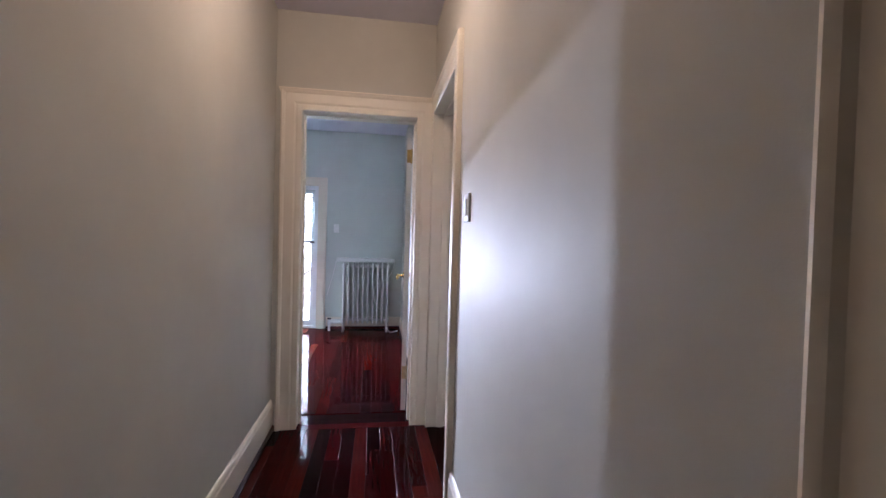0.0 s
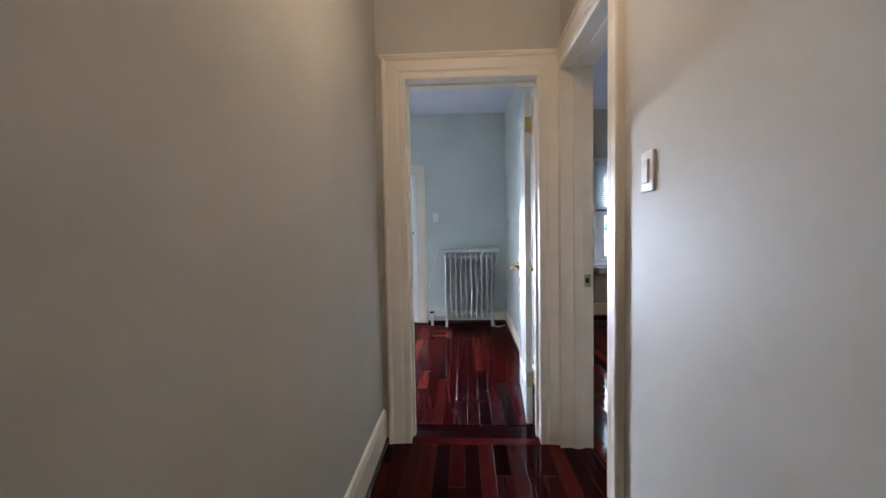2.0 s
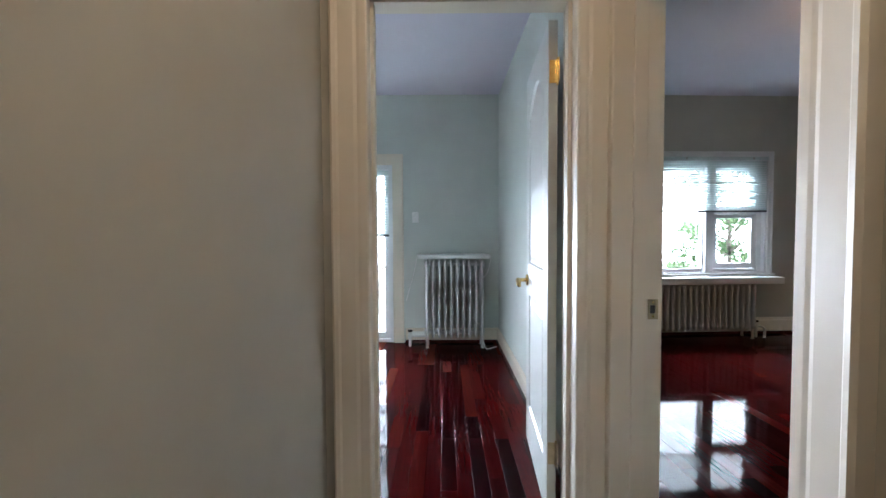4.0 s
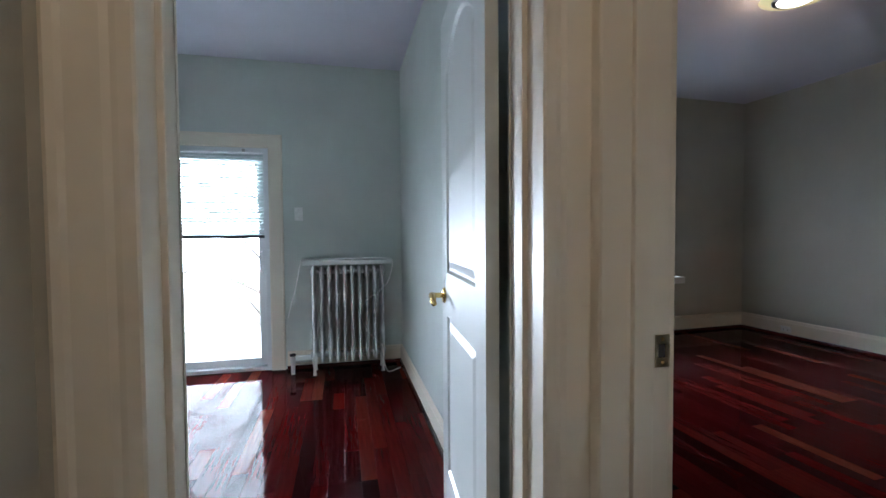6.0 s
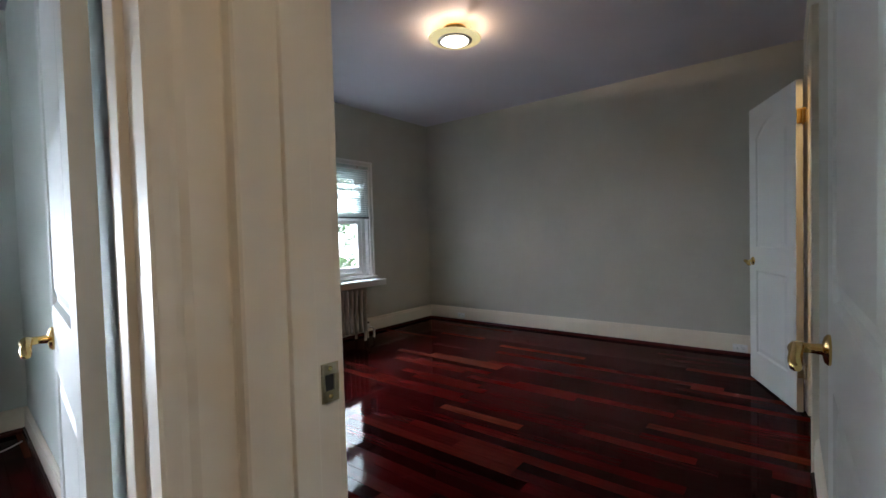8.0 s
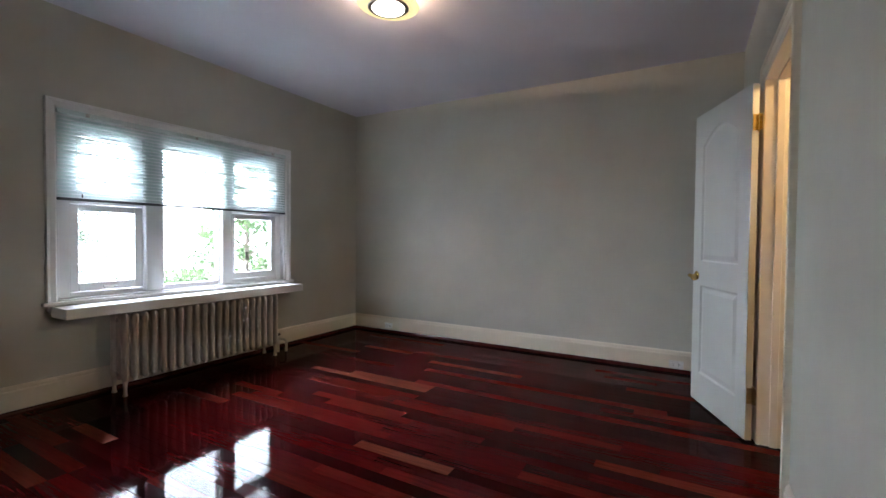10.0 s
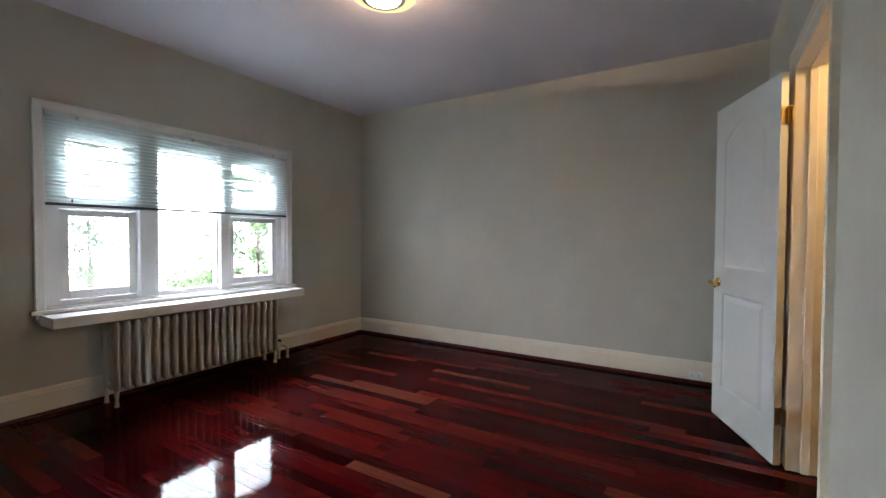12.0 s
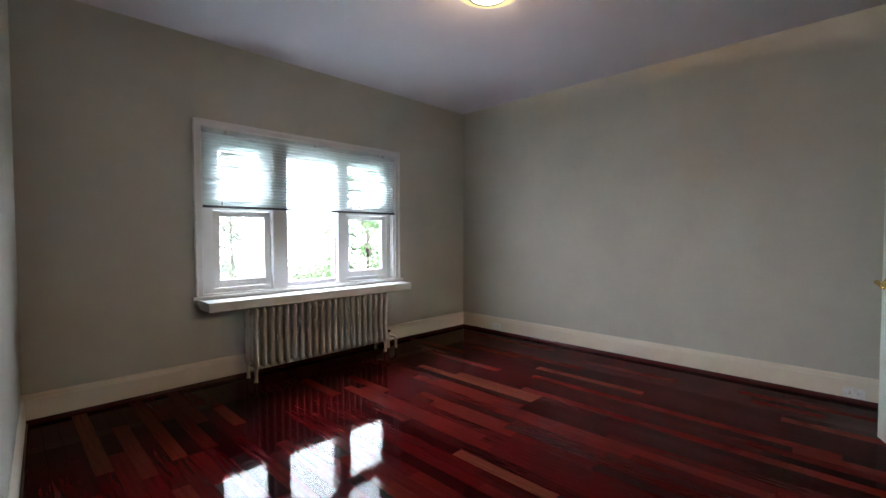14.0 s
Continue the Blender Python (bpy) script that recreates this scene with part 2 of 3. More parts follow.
def stop(t, a0, a1, z1, y0, y1):
    part("door_stop", boxes((a0 - 0.003, a0 + 0.011, y0, y1, 0, z1 - 0.011), (a1 - 0.011, a1 + 0.003, y0, y1, 0, z1 - 0.011),
                            (a0 - 0.003, a1 + 0.003, y0, y1, z1 - 0.011, z1 + 0.003), bevel=0.002), M_TRIM, t)


def arch_loop(x0, x1, z0, z1, rise, n=14):
    pts = [(x0, z0), (x1, z0), (x1, z1 - rise)]
    if rise > 0:
        for i in range(1, n):
            f = i / n
            x = x1 + (x0 - x1) * f
            pts.append((x, z1 - rise + rise * math.sin(math.pi * f)))
    pts.append((x0, z1 - rise))
    return pts


def inset_loop(pts, d):
    c = Vector((sum(p[0] for p in pts) / len(pts), sum(p[1] for p in pts) / len(pts)))
    n = len(pts)
    out = []
    for i in range(n):
        a, b, e = Vector(pts[i - 1]), Vector(pts[i]), Vector(pts[(i + 1) % n])
        n1 = Vector((-(b - a).y, (b - a).x)).normalized()
        n2 = Vector((-(e - b).y, (e - b).x)).normalized()
        k = (n1 + n2)
        k = k / max(0.3, k.length_squared) * 2
        out.append((b.x + k.x * d, b.y + k.y * d))
    return out


def leaf(bm, w, h, th, panels):
    """A moulded two-panel leaf from x=0..w, y=0..th. Each panel is sunk with a sloping edge and a raised field, on both faces."""
    for side in (0, 1):
        y = 0 if side == 0 else th
        s = 1 if side == 0 else -1
        def quad(*p):
            bm.faces.new([bm.verts.new((a, y, b)) for a, b in p])
        up, low = panels
        xa, xb = low[0][0], low[1][0]
        quad((0, 0), (xa, 0), (xa, h), (0, h))
        quad((xb, 0), (w, 0), (w, h), (xb, h))
        quad((xa, 0), (xb, 0), (xb, low[0][1]), (xa, low[0][1]))
        quad((xa, low[2][1]), (xb, low[2][1]), (xb, up[0][1]), (xa, up[0][1]))
        arc = up[2:]
        for p, q in zip(arc, arc[1:]):
            quad(q, p, (p[0], h), (q[0], h))
        for pts in panels:
            loops = []
            for d, dep in ((0, 0), (0.010, 0.0085), (0.020, 0.0085), (0.046, 0.002)):
                lp = inset_loop(pts, d) if d else pts
                loops.append([bm.verts.new((x, y + s * dep, z)) for x, z in lp])
            n = len(pts)
            for a, b in zip(loops, loops[1:]):
                for i in range(n):
                    bm.faces.new((a[i], a[(i + 1) % n], b[(i + 1) % n], b[i]))
            bm.faces.new(loops[-1])
    for a, b in (((0, 0), (w, 0)), ((w, 0), (w, h)), ((w, h), (0, h)), ((0, h), (0, 0))):
        bm.faces.new([bm.verts.new(p) for p in ((a[0], 0, a[1]), (b[0], 0, b[1]), (b[0], th, b[1]), (a[0], th, a[1]))])
    bmesh.ops.remove_doubles(bm, verts=bm.verts, dist=0.0003)
    return bm


def lever(parent, x, z, y, s, toward):
    """A brass lever on the face y of a leaf; s is the side it stands out to (+1 or -1), toward the way it points along x."""
    h = bmesh.new()
    spin(h, [(0.0, 0), (0.031, 0), (0.032, 0.004), (0.026, 0.010), (0.014, 0.013), (0.0, 0.013)], pose(x, y, z, -90 if s > 0 else 90))
    ob = part("handle", h, M_BRASS, parent, "polished brass lever handle", True)
    n = bmesh.new()
    tube(n, [(x, y + s * 0.010, z), (x, y + s * 0.030, z), (x, y + s * 0.044, z), (x + toward * 0.006, y + s * 0.054, z + 0.002), (x + toward * 0.022, y + s * 0.056, z + 0.001),
             (x + toward * 0.044, y + s * 0.055, z - 0.004), (x + toward * 0.066, y + s * 0.057, z - 0.012), (x + toward * 0.086, y + s * 0.056, z - 0.020), (x + toward * 0.096, y + s * 0.053, z - 0.021)],
         [0.012, 0.010, 0.011, 0.013, 0.0135, 0.012, 0.0125, 0.011, 0.006], 14)
    part("lever", n, M_BRASS, ob, smooth=True)


def hinge(parent, x, y, z, material, ax=0.03, ay=0.0, bx=-0.03, by=0.0, h=0.09):
    """A butt hinge with barrel at x, y and two leaves reaching to (ax, ay) and (bx, by) from it."""
    b = bmesh.new()
    spin(b, [(0.0, -h / 2 - 0.010), (0.004, -h / 2 - 0.008), (0.0062, -h / 2), (0.0062, h / 2), (0.004, h / 2 + 0.008), (0.0, h / 2 + 0.010)], pose(x, y, z), 12)
    for dx, dy in ((ax, ay), (bx, by)):
        q = Vector((dx, dy, 0))
        t = Vector((-dy, dx, 0)).normalized() * 0.0012
        base = Vector((x, y, z))
        vs = []
        for p in (base - t, base + q - t, base + q + t, base + t):
            for zz in (-h / 2, h / 2):
                vs.append(b.verts.new(p + Vector((0, 0, zz))))
        bmesh.ops.convex_hull(b, input=vs)
        for k in (-0.3, 0.0, 0.3):
            c = base + q * (0.62 if k else 0.4) + Vector((0, 0, k * h))
            for sg in (1, -1):
                spin(b, [(0.0035, 0), (0.003, 0.0012), (0.0, 0.0012)], Matrix.Translation(c + t * sg) @ (t * sg).to_track_quat('Z', 'Y').to_matrix().to_4x4(), 8)
    part("hinge", b, material, parent, "brass butt hinge")


BASE = [(0.0, 0.0), (0.018, 0.0), (0.018, 0.125), (0.014, 0.132), (0.013, 0.142), (0.009, 0.150), (0.003, 0.155), (0.0, 0.155)]


def baseboard(name, a, b, inward, quarter=True, mat_=None, h=1.0):
    """A moulded baseboard from a to b along a wall, standing out towards inward, with a dark quarter round at the floor."""
    a, b = Vector((*a, 0)), Vector((*b, 0))
    nrm = Vector((*inward, 0)).normalized()
    bm = bmesh.new()
    ra = [bm.verts.new(a + nrm * (u + 0.0005) + Vector((0, 0, v * h))) for u, v in BASE]
    rb = [bm.verts.new(b + nrm * (u + 0.0005) + Vector((0, 0, v * h))) for u, v in BASE]
    n = len(BASE)
    for i in range(n):
        bm.faces.new((ra[i], ra[(i + 1) % n], rb[(i + 1) % n], rb[i]))
    bm.faces.new(ra)
    bm.faces.new(rb)
    ob = structure(name, bm, mat_ or M_TRIM, "white painted moulded wooden baseboard along the wall", "baseboard")
    if quarter:
        q = bmesh.new()
        pr = [(0.0185, 0.0), (0.034, 0.0), (0.033, 0.014), (0.028, 0.024), (0.0185, 0.031)]
        ra = [q.verts.new(a + nrm * u + Vector((0, 0, v))) for u, v in pr]
        rb = [q.verts.new(b + nrm * u + Vector((0, 0, v))) for u, v in pr]
        for i in range(5):
            q.faces.new((ra[i], ra[(i + 1) % 5], rb[(i + 1) % 5], rb[i]))
        q.faces.new(ra)
        q.faces.new(rb)
        part("quarter_round", q, M_QUARTER, ob, "dark cherry quarter round")
    return ob


# ---- structure: hall and far room ----
FRAME[0] = HALL
HZ, RZ = 2.635, 2.71
WX, EX = 0.600, 1.600          # hall side walls
EY0, EY1 = 3.525, 3.690        # end wall of the hall
FY = 6.650                     # outer wall of the far room
RW = 1.745                     # bedroom face of the hall wall
structure("wall_hall_west", boxes((WX - 0.12, WX, -1.6, EY0, 0, HZ)), M_HALL, "greige painted plaster wall of the hallway", "wall")
structure("wall_hall_south", boxes((WX - 0.12, RW, -1.72, -1.6, 0, HZ)), M_HALL, "greige painted plaster wall closing the hallway", "wall")
structure("wall_hall_end", wall_with_hole(-1.72, EX, EY0, EY0 + 0.08, 0, HZ, [(0.733, 1.512, 0, 2.049)], 'x'), M_HALL, "cream painted wall over the end doorway", "wall")
structure("wall_far_south", wall_with_hole(-1.72, EX, EY0 + 0.081, EY1, 0, HZ, [(0.733, 1.512, 0, 2.049)], 'x'), M_FAR, "pale green painted wall beside the doorway", "wall")
structure("wall_hall_east", wall_with_hole(EX, EX + 0.07, -1.6, EY0, 0, RZ, [(0.051, 0.869, 0, 2.074), (2.676, 3.499, 0, 2.074)], 'y'), M_HALL, "greige semi-gloss painted wall of the hallway", "wall")
structure("wall_far_east", boxes((EX, EX + 0.07, EY0 + 0.001, FY, 0, RZ)), M_FAR, "pale green painted wall behind the open door", "wall")
structure("wall_bedroom_west", wall_with_hole(EX + 0.071, RW, 2.45, 6.98, 0, RZ + 0.05, [(2.676, 3.499, 0, 2.074)], 'y'), M_ROOM, "greige painted bedroom wall by the doorway", "wall")
structure("wall_far_north", wall_with_hole(-1.72, EX + 0.07, FY, FY + 0.2, 0, HZ, [(-1.30, 0.471, 0, 1.90)], 'x'), M_FAR, "pale green painted wall behind the radiator", "wall")
structure("wall_far_west", boxes((-1.72, -1.6, EY1, FY, 0, HZ)), M_FAR, "pale green painted wall", "wall")
structure("ceiling_hall", boxes((WX - 0.12, EX + 0.07, -1.72, EY0 + 0.08, HZ, HZ + 0.1)), M_CEIL, "white painted plaster hallway ceiling", "ceiling")
structure("ceiling_far", boxes((-1.72, EX + 0.07, EY0 + 0.081, FY + 0.2, HZ, HZ + 0.1)), M_CEIL, "white painted plaster ceiling", "ceiling")

end_frame = door_frame("door_frame_end", 0.762, 1.483, 2.02, EY1 - EY0, pose(0, EY0, 0), "white painted door frame with moulded casing at the end", scale=1.02)
stop(end_frame, 0.762, 1.483, 2.02, 0.07, 0.115)
part("cap_moulding", boxes((0.622, 1.585, -0.034, 0.0, 2.140, 2.151), (0.626, 1.583, -0.026, 0.0, 2.128, 2.140), bevel=0.003), M_TRIM, end_frame)

rm = Matrix.Translation((EX, 0, 0)) @ pose(0, 0, 0, 0, 0, -90)
side_frame = door_frame("door_frame_bedroom", -3.47, -2.705, 2.045, RW - EX, rm, "white painted bedroom door frame with moulded casing")
stop(side_frame, -3.47, -2.705, 2.045, 0.055, 0.10)

FRAME[0] = HALL
baseboard("baseboard_hall_west", (WX, -1.6), (WX, EY0 - 0.002), (1, 0), h=1.25)
baseboard("baseboard_hall_east", (EX, 1.02), (EX, 2.57), (-1, 0), h=1.25)
baseboard("baseboard_far_east", (EX, EY1), (EX, FY), (-1, 0))
baseboard("baseboard_far_north", (0.60, FY), (EX, FY), (0, -1))

# ---- structure: bedroom ----
FRAME[0] = ROOM
SY, NY, REX = 2.728, 6.848, 6.02
WA, WB, WZ0, WZ1 = 2.96, 4.887, 0.70, 2.026
structure("wall_bedroom_south", wall_with_hole(1.62, REX + 0.12, SY - 0.13, SY, 0, RZ, [(3.926, 4.734, 0, 2.089)], 'x'), M_ROOM, "greige painted bedroom wall with the closet doorway", "wall")
structure("wall_bedroom_north", wall_with_hole(1.80, REX + 0.12, NY, NY + 0.26, 0, RZ, [(WA, WB, WZ0, WZ1)], 'x'), M_ROOM, "greige painted bedroom wall round the window", "wall")
structure("wall_bedroom_east", boxes((REX, REX + 0.12, SY, NY, 0, RZ)), M_ROOM, "large bare greige painted bedroom wall", "wall")
structure("ceiling_bedroom", boxes((1.62, REX + 0.12, SY - 0.13, NY + 0.26, RZ, RZ + 0.1)), M_CEIL, "white painted plaster bedroom ceiling", "ceiling")
structure("wall_closet", boxes((3.3, 3.4, 1.3, SY - 0.131, 0, 2.5), (5.3, 5.4, 1.3, SY - 0.131, 0, 2.5), (3.4, 5.3, 1.3, 1.4, 0, 2.5)), M_HALL, "cream painted walls inside the closet", "wall")
structure("ceiling_closet", boxes((3.3, 5.4, 1.3, SY - 0.131, 2.5, 2.6)), M_CEIL, "white painted closet ceiling", "ceiling")
structure("floor_closet", boxes((3.3, 5.4, 1.3, SY - 0.131, -0.1, -0.001)), M_QUARTER, "dark cherry closet floor", "floor")
closet_frame = door_frame("door_frame_closet", -4.705, -3.955, 2.06, 0.13, Matrix.Translation((0, SY, 0)) @ pose(0, 0, 0, 0, 0, 180), "white painted closet door frame with moulded casing", both=False, scale=0.72)
stop(closet_frame, -4.705, -3.955, 2.06, 0.045, 0.08)
baseboard("baseboard_bedroom_north", (1.90, NY), (REX, NY), (0, -1), h=1.22)
baseboard("baseboard_bedroom_east", (REX, SY), (REX, NY - 0.018), (-1, 0), h=1.22)
baseboard("baseboard_bedroom_south", (2.30, SY), (3.855, SY), (0, 1), h=1.22)
baseboard("baseboard_bedroom_south", (4.80, SY), (REX, SY), (0, 1), h=1.22)
FRAME[0] = HALL
baseboard("baseboard_bedroom_west", (RW, 3.60), (RW, 6.80), (1, 0), h=1.22)


# ---- doors ----
def panel_door(name, m, w, h, th, label, hinges, handle_sides, handle_z=0.905):
    """A moulded two-panel leaf with an arched upper panel. The hinge edge is at local x = 0."""
    t = thing(name, m, label, "door")
    sx = 0.115
    up = arch_loop(sx, w - sx, 1.00, h - 0.12, 0.11)
    low = [(sx, 0.21), (w - sx, 0.21), (w - sx, 0.83), (sx, 0.83)]
    body = bmesh.new()
    leaf(body, w, h, th, [up, low])
    lf = part("door_leaf", body, M_DOOR, t)
    for s in handle_sides:
        lever(lf, w - 0.065, handle_z, 0 if s < 0 else th, s, -1)
    lb = bmesh.new()
    box(lb, w - 0.0005, w + 0.0015, th / 2 - 0.0125, th / 2 + 0.0125, handle_z - 0.03, handle_z + 0.03, 0.0004, 1)
    box(lb, w, w + 0.009, th / 2 - 0.006, th / 2 + 0.006, handle_z - 0.010, handle_z + 0.010, 0.002, 1)
    part("latch", lb, M_BRASS_OLD, lf, "worn brass latch plate")
    for z, mt in hinges:
        hinge(t, -0.004, 0.0, z, mt, 0.0, 0.032, -0.032, 0.0)
    return t


FRAME[0] = HALL
panel_door("door_1", Matrix.Translation((1.472, EY1 + 0.052, 0.012)) @ pose(0, 0, 0, 0, 0, 86.0), 0.72, 2.0, 0.035,
           "white moulded two-panel door, standing open against the wall", [(1.80, M_BRASS), (0.27, M_BRASS_OLD)], (1, -1))
FRAME[0] = ROOM
panel_door("door_2", Matrix.Translation((1.738, 2.737, 0.012)) @ pose(0, 0, 0, 0, 0, 0.2), 0.762, 2.02, 0.035,
           "white moulded bedroom door, open flat against the wall", [(1.80, M_BRASS), (0.27, M_BRASS_OLD)], (1,), 0.90)
ang = math.degrees(math.atan2(3.034 - 2.764, 5.380 - 4.712))
panel_door("door_3", Matrix.Translation((4.712, 2.764, 0.014)) @ pose(0, 0, 0, 0, 0, ang), 0.716, 2.035, 0.035,
           "white moulded closet door with arched panel, half open", [(1.815, M_BRASS), (0.258, M_BRASS_OLD)], (1, -1), 0.895)

# strike plate on the jamb
FRAME[0] = HALL
sp = thing("strike_plate", pose(RW - 0.018, 3.4695, 0.918), "worn brass strike plate let into the door jamb", "strike plate")
part("plate", boxes((-0.016, 0.018, -0.0025, 0, -0.034, -0.014), (-0.016, 0.018, -0.0025, 0, 0.014, 0.034), (-0.016, -0.009, -0.0025, 0, -0.014, 0.014), (0.008, 0.018, -0.004, 0, -0.014, 0.014), bevel=0.0006), M_BRASS_OLD, sp)
part("hole", boxes((-0.009, 0.008, -0.0015, 0, -0.014, 0.014)), M_DARK, sp)
for dz in (-0.024, 0.024):
    sc = bmesh.new()
    spin(sc, [(0.0, 0.0), (0.0042, 0.0), (0.0036, 0.0012), (0.0, 0.0014)], pose(0.001, -0.0025, dz, 90), 10)
    part("screw", sc, M_BRASS, sp, smooth=True)


# ---- window of the bedroom ----
def blind(name, x0, x1, y, ztop, zbot, pitch, label, rail_mat, tilt, depth=0.025, rail=0.014):
    t = thing(name, pose(x0, y, zbot), label, "window blind")
    w, h = x1 - x0, ztop - zbot
    part("head_rail", boxes((0, w, -0.02, 0.02, h - 0.032, h), bevel=0.003), M_SLAT, t)
    part("bottom_rail", boxes((0.002, w - 0.002, -0.012, 0.012, 0, rail), bevel=0.003), rail_mat, t, "dark bottom rail")
    sm = bmesh.new()
    n = 4
    prev = None
    ca, sa = math.cos(radians(tilt)), math.sin(radians(tilt))
    for i in range(n + 1):
        u = (i / n - 0.5) * depth
        c = 0.0022 * (1 - (2 * i / n - 1) ** 2)
        yy, zz = u * ca - c * sa, u * sa + c * ca
        cur = [sm.verts.new((0.003, yy, zz)), sm.verts.new((w - 0.003, yy, zz))]
        if prev:
            sm.faces.new((prev[0], prev[1], cur[1], cur[0]))
        prev = cur
    bmesh.ops.solidify(sm, geom=list(sm.faces), thickness=0.0005)
    me = mesh_of("slat", sm, M_SLAT, True)
    k = int((h - 0.05) / pitch)
    rng = random.Random(5)
    for i in range(k):
        s = new("slat", me)
        s.parent = t
        s.matrix_local = pose(0, 0, 0.026 + i * pitch + (h - 0.05 - k * pitch) * 0.5, rng.uniform(-0.3, 0.3), 0, 0) @ pose(0, rng.uniform(-0.0005, 0.0005), 0, 0, rng.uniform(-0.01, 0.01), 0)
    for f in (0.09, 0.5, 0.91):
        br = bmesh.new()
        box(br, w * f - 0.012, w * f + 0.012, -0.0225, -0.0205, h - 0.030, h - 0.006, 0.0008, 1)
        part("bracket", br, M_STEEL, t, "dull metal head rail clip")
    wd = bmesh.new()
    tube(wd, [(w * 0.07, -0.024, h - 0.03), (w * 0.072, -0.026, h * 0.5), (w * 0.071, -0.025, 0.045)], 0.0022, 6)
    wand = part("tilt_cord", wd, M_SLAT, t)
    tb = bmesh.new()
    spin(tb, [(0.0, -0.014), (0.005, -0.012), (0.0035, 0.012), (0.0, 0.014)], pose(w * 0.071, -0.025, 0.036), 8)
    part("tassel", tb, M_QUARTER, wand, "dark red cord tassel", True)
    for f in (0.06, 0.35, 0.65, 0.94):
        for yy in (-0.0135, 0.0135):
            c = bmesh.new()
            tube(c, [(w * f, yy, 0.01), (w * f, yy, h - 0.02)], 0.0008, 5)
            part("cord", c, M_SLAT, t)
    return t


FRAME[0] = ROOM
win = thing("window_1", pose(0, NY, 0), "white painted three-light window, casements beside a fixed pane", "window", kind="structure")
WPROF = [(0.0, 0.0), (0.0, 0.012), (0.008, 0.018), (0.040, 0.018), (0.044, 0.026), (0.056, 0.028), (0.058, 0.0)]
part("casing", casing(WA, WB, WZ1, WPROF, z0=WZ0), M_CASE, win)
part("window_frame", boxes((WA - 0.001, WA + 0.016, 0.002, 0.20, WZ0, WZ1), (WB - 0.016, WB + 0.001, 0.002, 0.20, WZ0, WZ1), (WA + 0.016, WB - 0.016, 0.002, 0.20, WZ1 - 0.02, WZ1 + 0.001), bevel=0.002), M_VINYL, win)
part("window_frame", boxes((WA + 0.016, 3.056, 0.055, 0.16, WZ0 + 0.0125, WZ1 - 0.02), (4.815, WB - 0.016, 0.055, 0.16, WZ0 + 0.0125, WZ1 - 0.02), (3.056, 4.815, 0.055, 0.16, 1.93, WZ1 - 0.02), bevel=0.004), M_VINYL, win)
part("mullion", boxes((3.530, 3.672, 0.015, 0.16, WZ0 + 0.012, 1.93), bevel=0.012), M_VINYL, win)
part("mullion", boxes((4.192, 4.290, 0.025, 0.16, WZ0 + 0.012, 1.93), bevel=0.010), M_VINYL, win)
for a, b in ((3.056, 3.530), (4.290, 4.815)):
    part("sash", boxes((a, a + 0.052, 0.06, 0.11, 0.752, 1.378), (b - 0.056, b, 0.06, 0.11, 0.752, 1.378), (a + 0.052, b - 0.056, 0.06, 0.11, 0.752, 0.812), (a + 0.052, b - 0.056, 0.06, 0.11, 1.332, 1.378), bevel=0.004), M_VINYL, win)
    part("transom", boxes((a, b, 0.055, 0.15, 1.382, 1.43), bevel=0.004), M_VINYL, win)
    part("sash", boxes((a, a + 0.045, 0.065, 0.11, 1.432, 1.93), (b - 0.085, b, 0.065, 0.11, 1.432, 1.93), (a + 0.045, b - 0.085, 0.065, 0.11, 1.432, 1.47), (a + 0.045, b - 0.085, 0.065, 0.11, 1.87, 1.93), bevel=0.004), M_VINYL, win)
    for z0, z1 in ((0.812, 1.332), (1.47, 1.87)):
        p = part("pane", boxes((a + 0.046, b - 0.046, 0.083, 0.087, z0 - 0.004, z1 + 0.004)), M_GLASS, win)
        p.visible_shadow = False
    part("latch", boxes((a + 0.20, a + 0.29, 0.046, 0.060, 0.772, 0.782), (a + 0.205, a + 0.215, 0.052, 0.062, 0.764, 0.774), (a + 0.275, a + 0.285, 0.052, 0.062, 0.764, 0.774), bevel=0.002), M_VINYL, win)
    part("sill_rail", boxes((a, b, 0.06, 0.15, WZ0 + 0.012, 0.748), bevel=0.003), M_VINYL, win)
part("fixed_frame", boxes((3.672, 3.684, 0.07, 0.12, 0.735, 1.93), (4.180, 4.192, 0.07, 0.12, 0.735, 1.93), (3.684, 4.180, 0.07, 0.12, 0.712, 0.752), (3.684, 4.180, 0.07, 0.12, 1.88, 1.93), bevel=0.003), M_VINYL, win)
p = part("pane", boxes((3.680, 4.184, 0.093, 0.097, 0.748, 1.884)), M_GLASS, win)
p.visible_shadow = False
part("window_sill", boxes((WA - 0.085, WB + 0.085, -0.045, -0.0005, 0.676, 0.700), (WA + 0.001, WB - 0.001, -0.0005, 0.17, 0.676, 0.712), bevel=0.004), M_CASE, win, "white painted window stool")
part("bracket", boxes((WA - 0.06, WA - 0.018, -0.030, -0.0005, 0.640, 0.675), (WA - 0.052, WA - 0.026, -0.024, -0.0005, 0.622, 0.640), bevel=0.006), M_CASE, win)
shelf = thing("radiator_shelf", pose(0, NY, 0), "white painted wooden shelf over the bedroom radiator", "shelf")
part("board", boxes((2.925, 4.88, -0.262, -0.046, 0.636, 0.672), bevel=0.004), M_CASE, shelf)
part("lip", boxes((2.915, 4.890, -0.272, -0.2625, 0.606, 0.676), (2.914, 2.9245, -0.262, -0.05, 0.606, 0.676), (4.8805, 4.891, -0.262, -0.05, 0.606, 0.676), bevel=0.003), M_CASE, shelf)
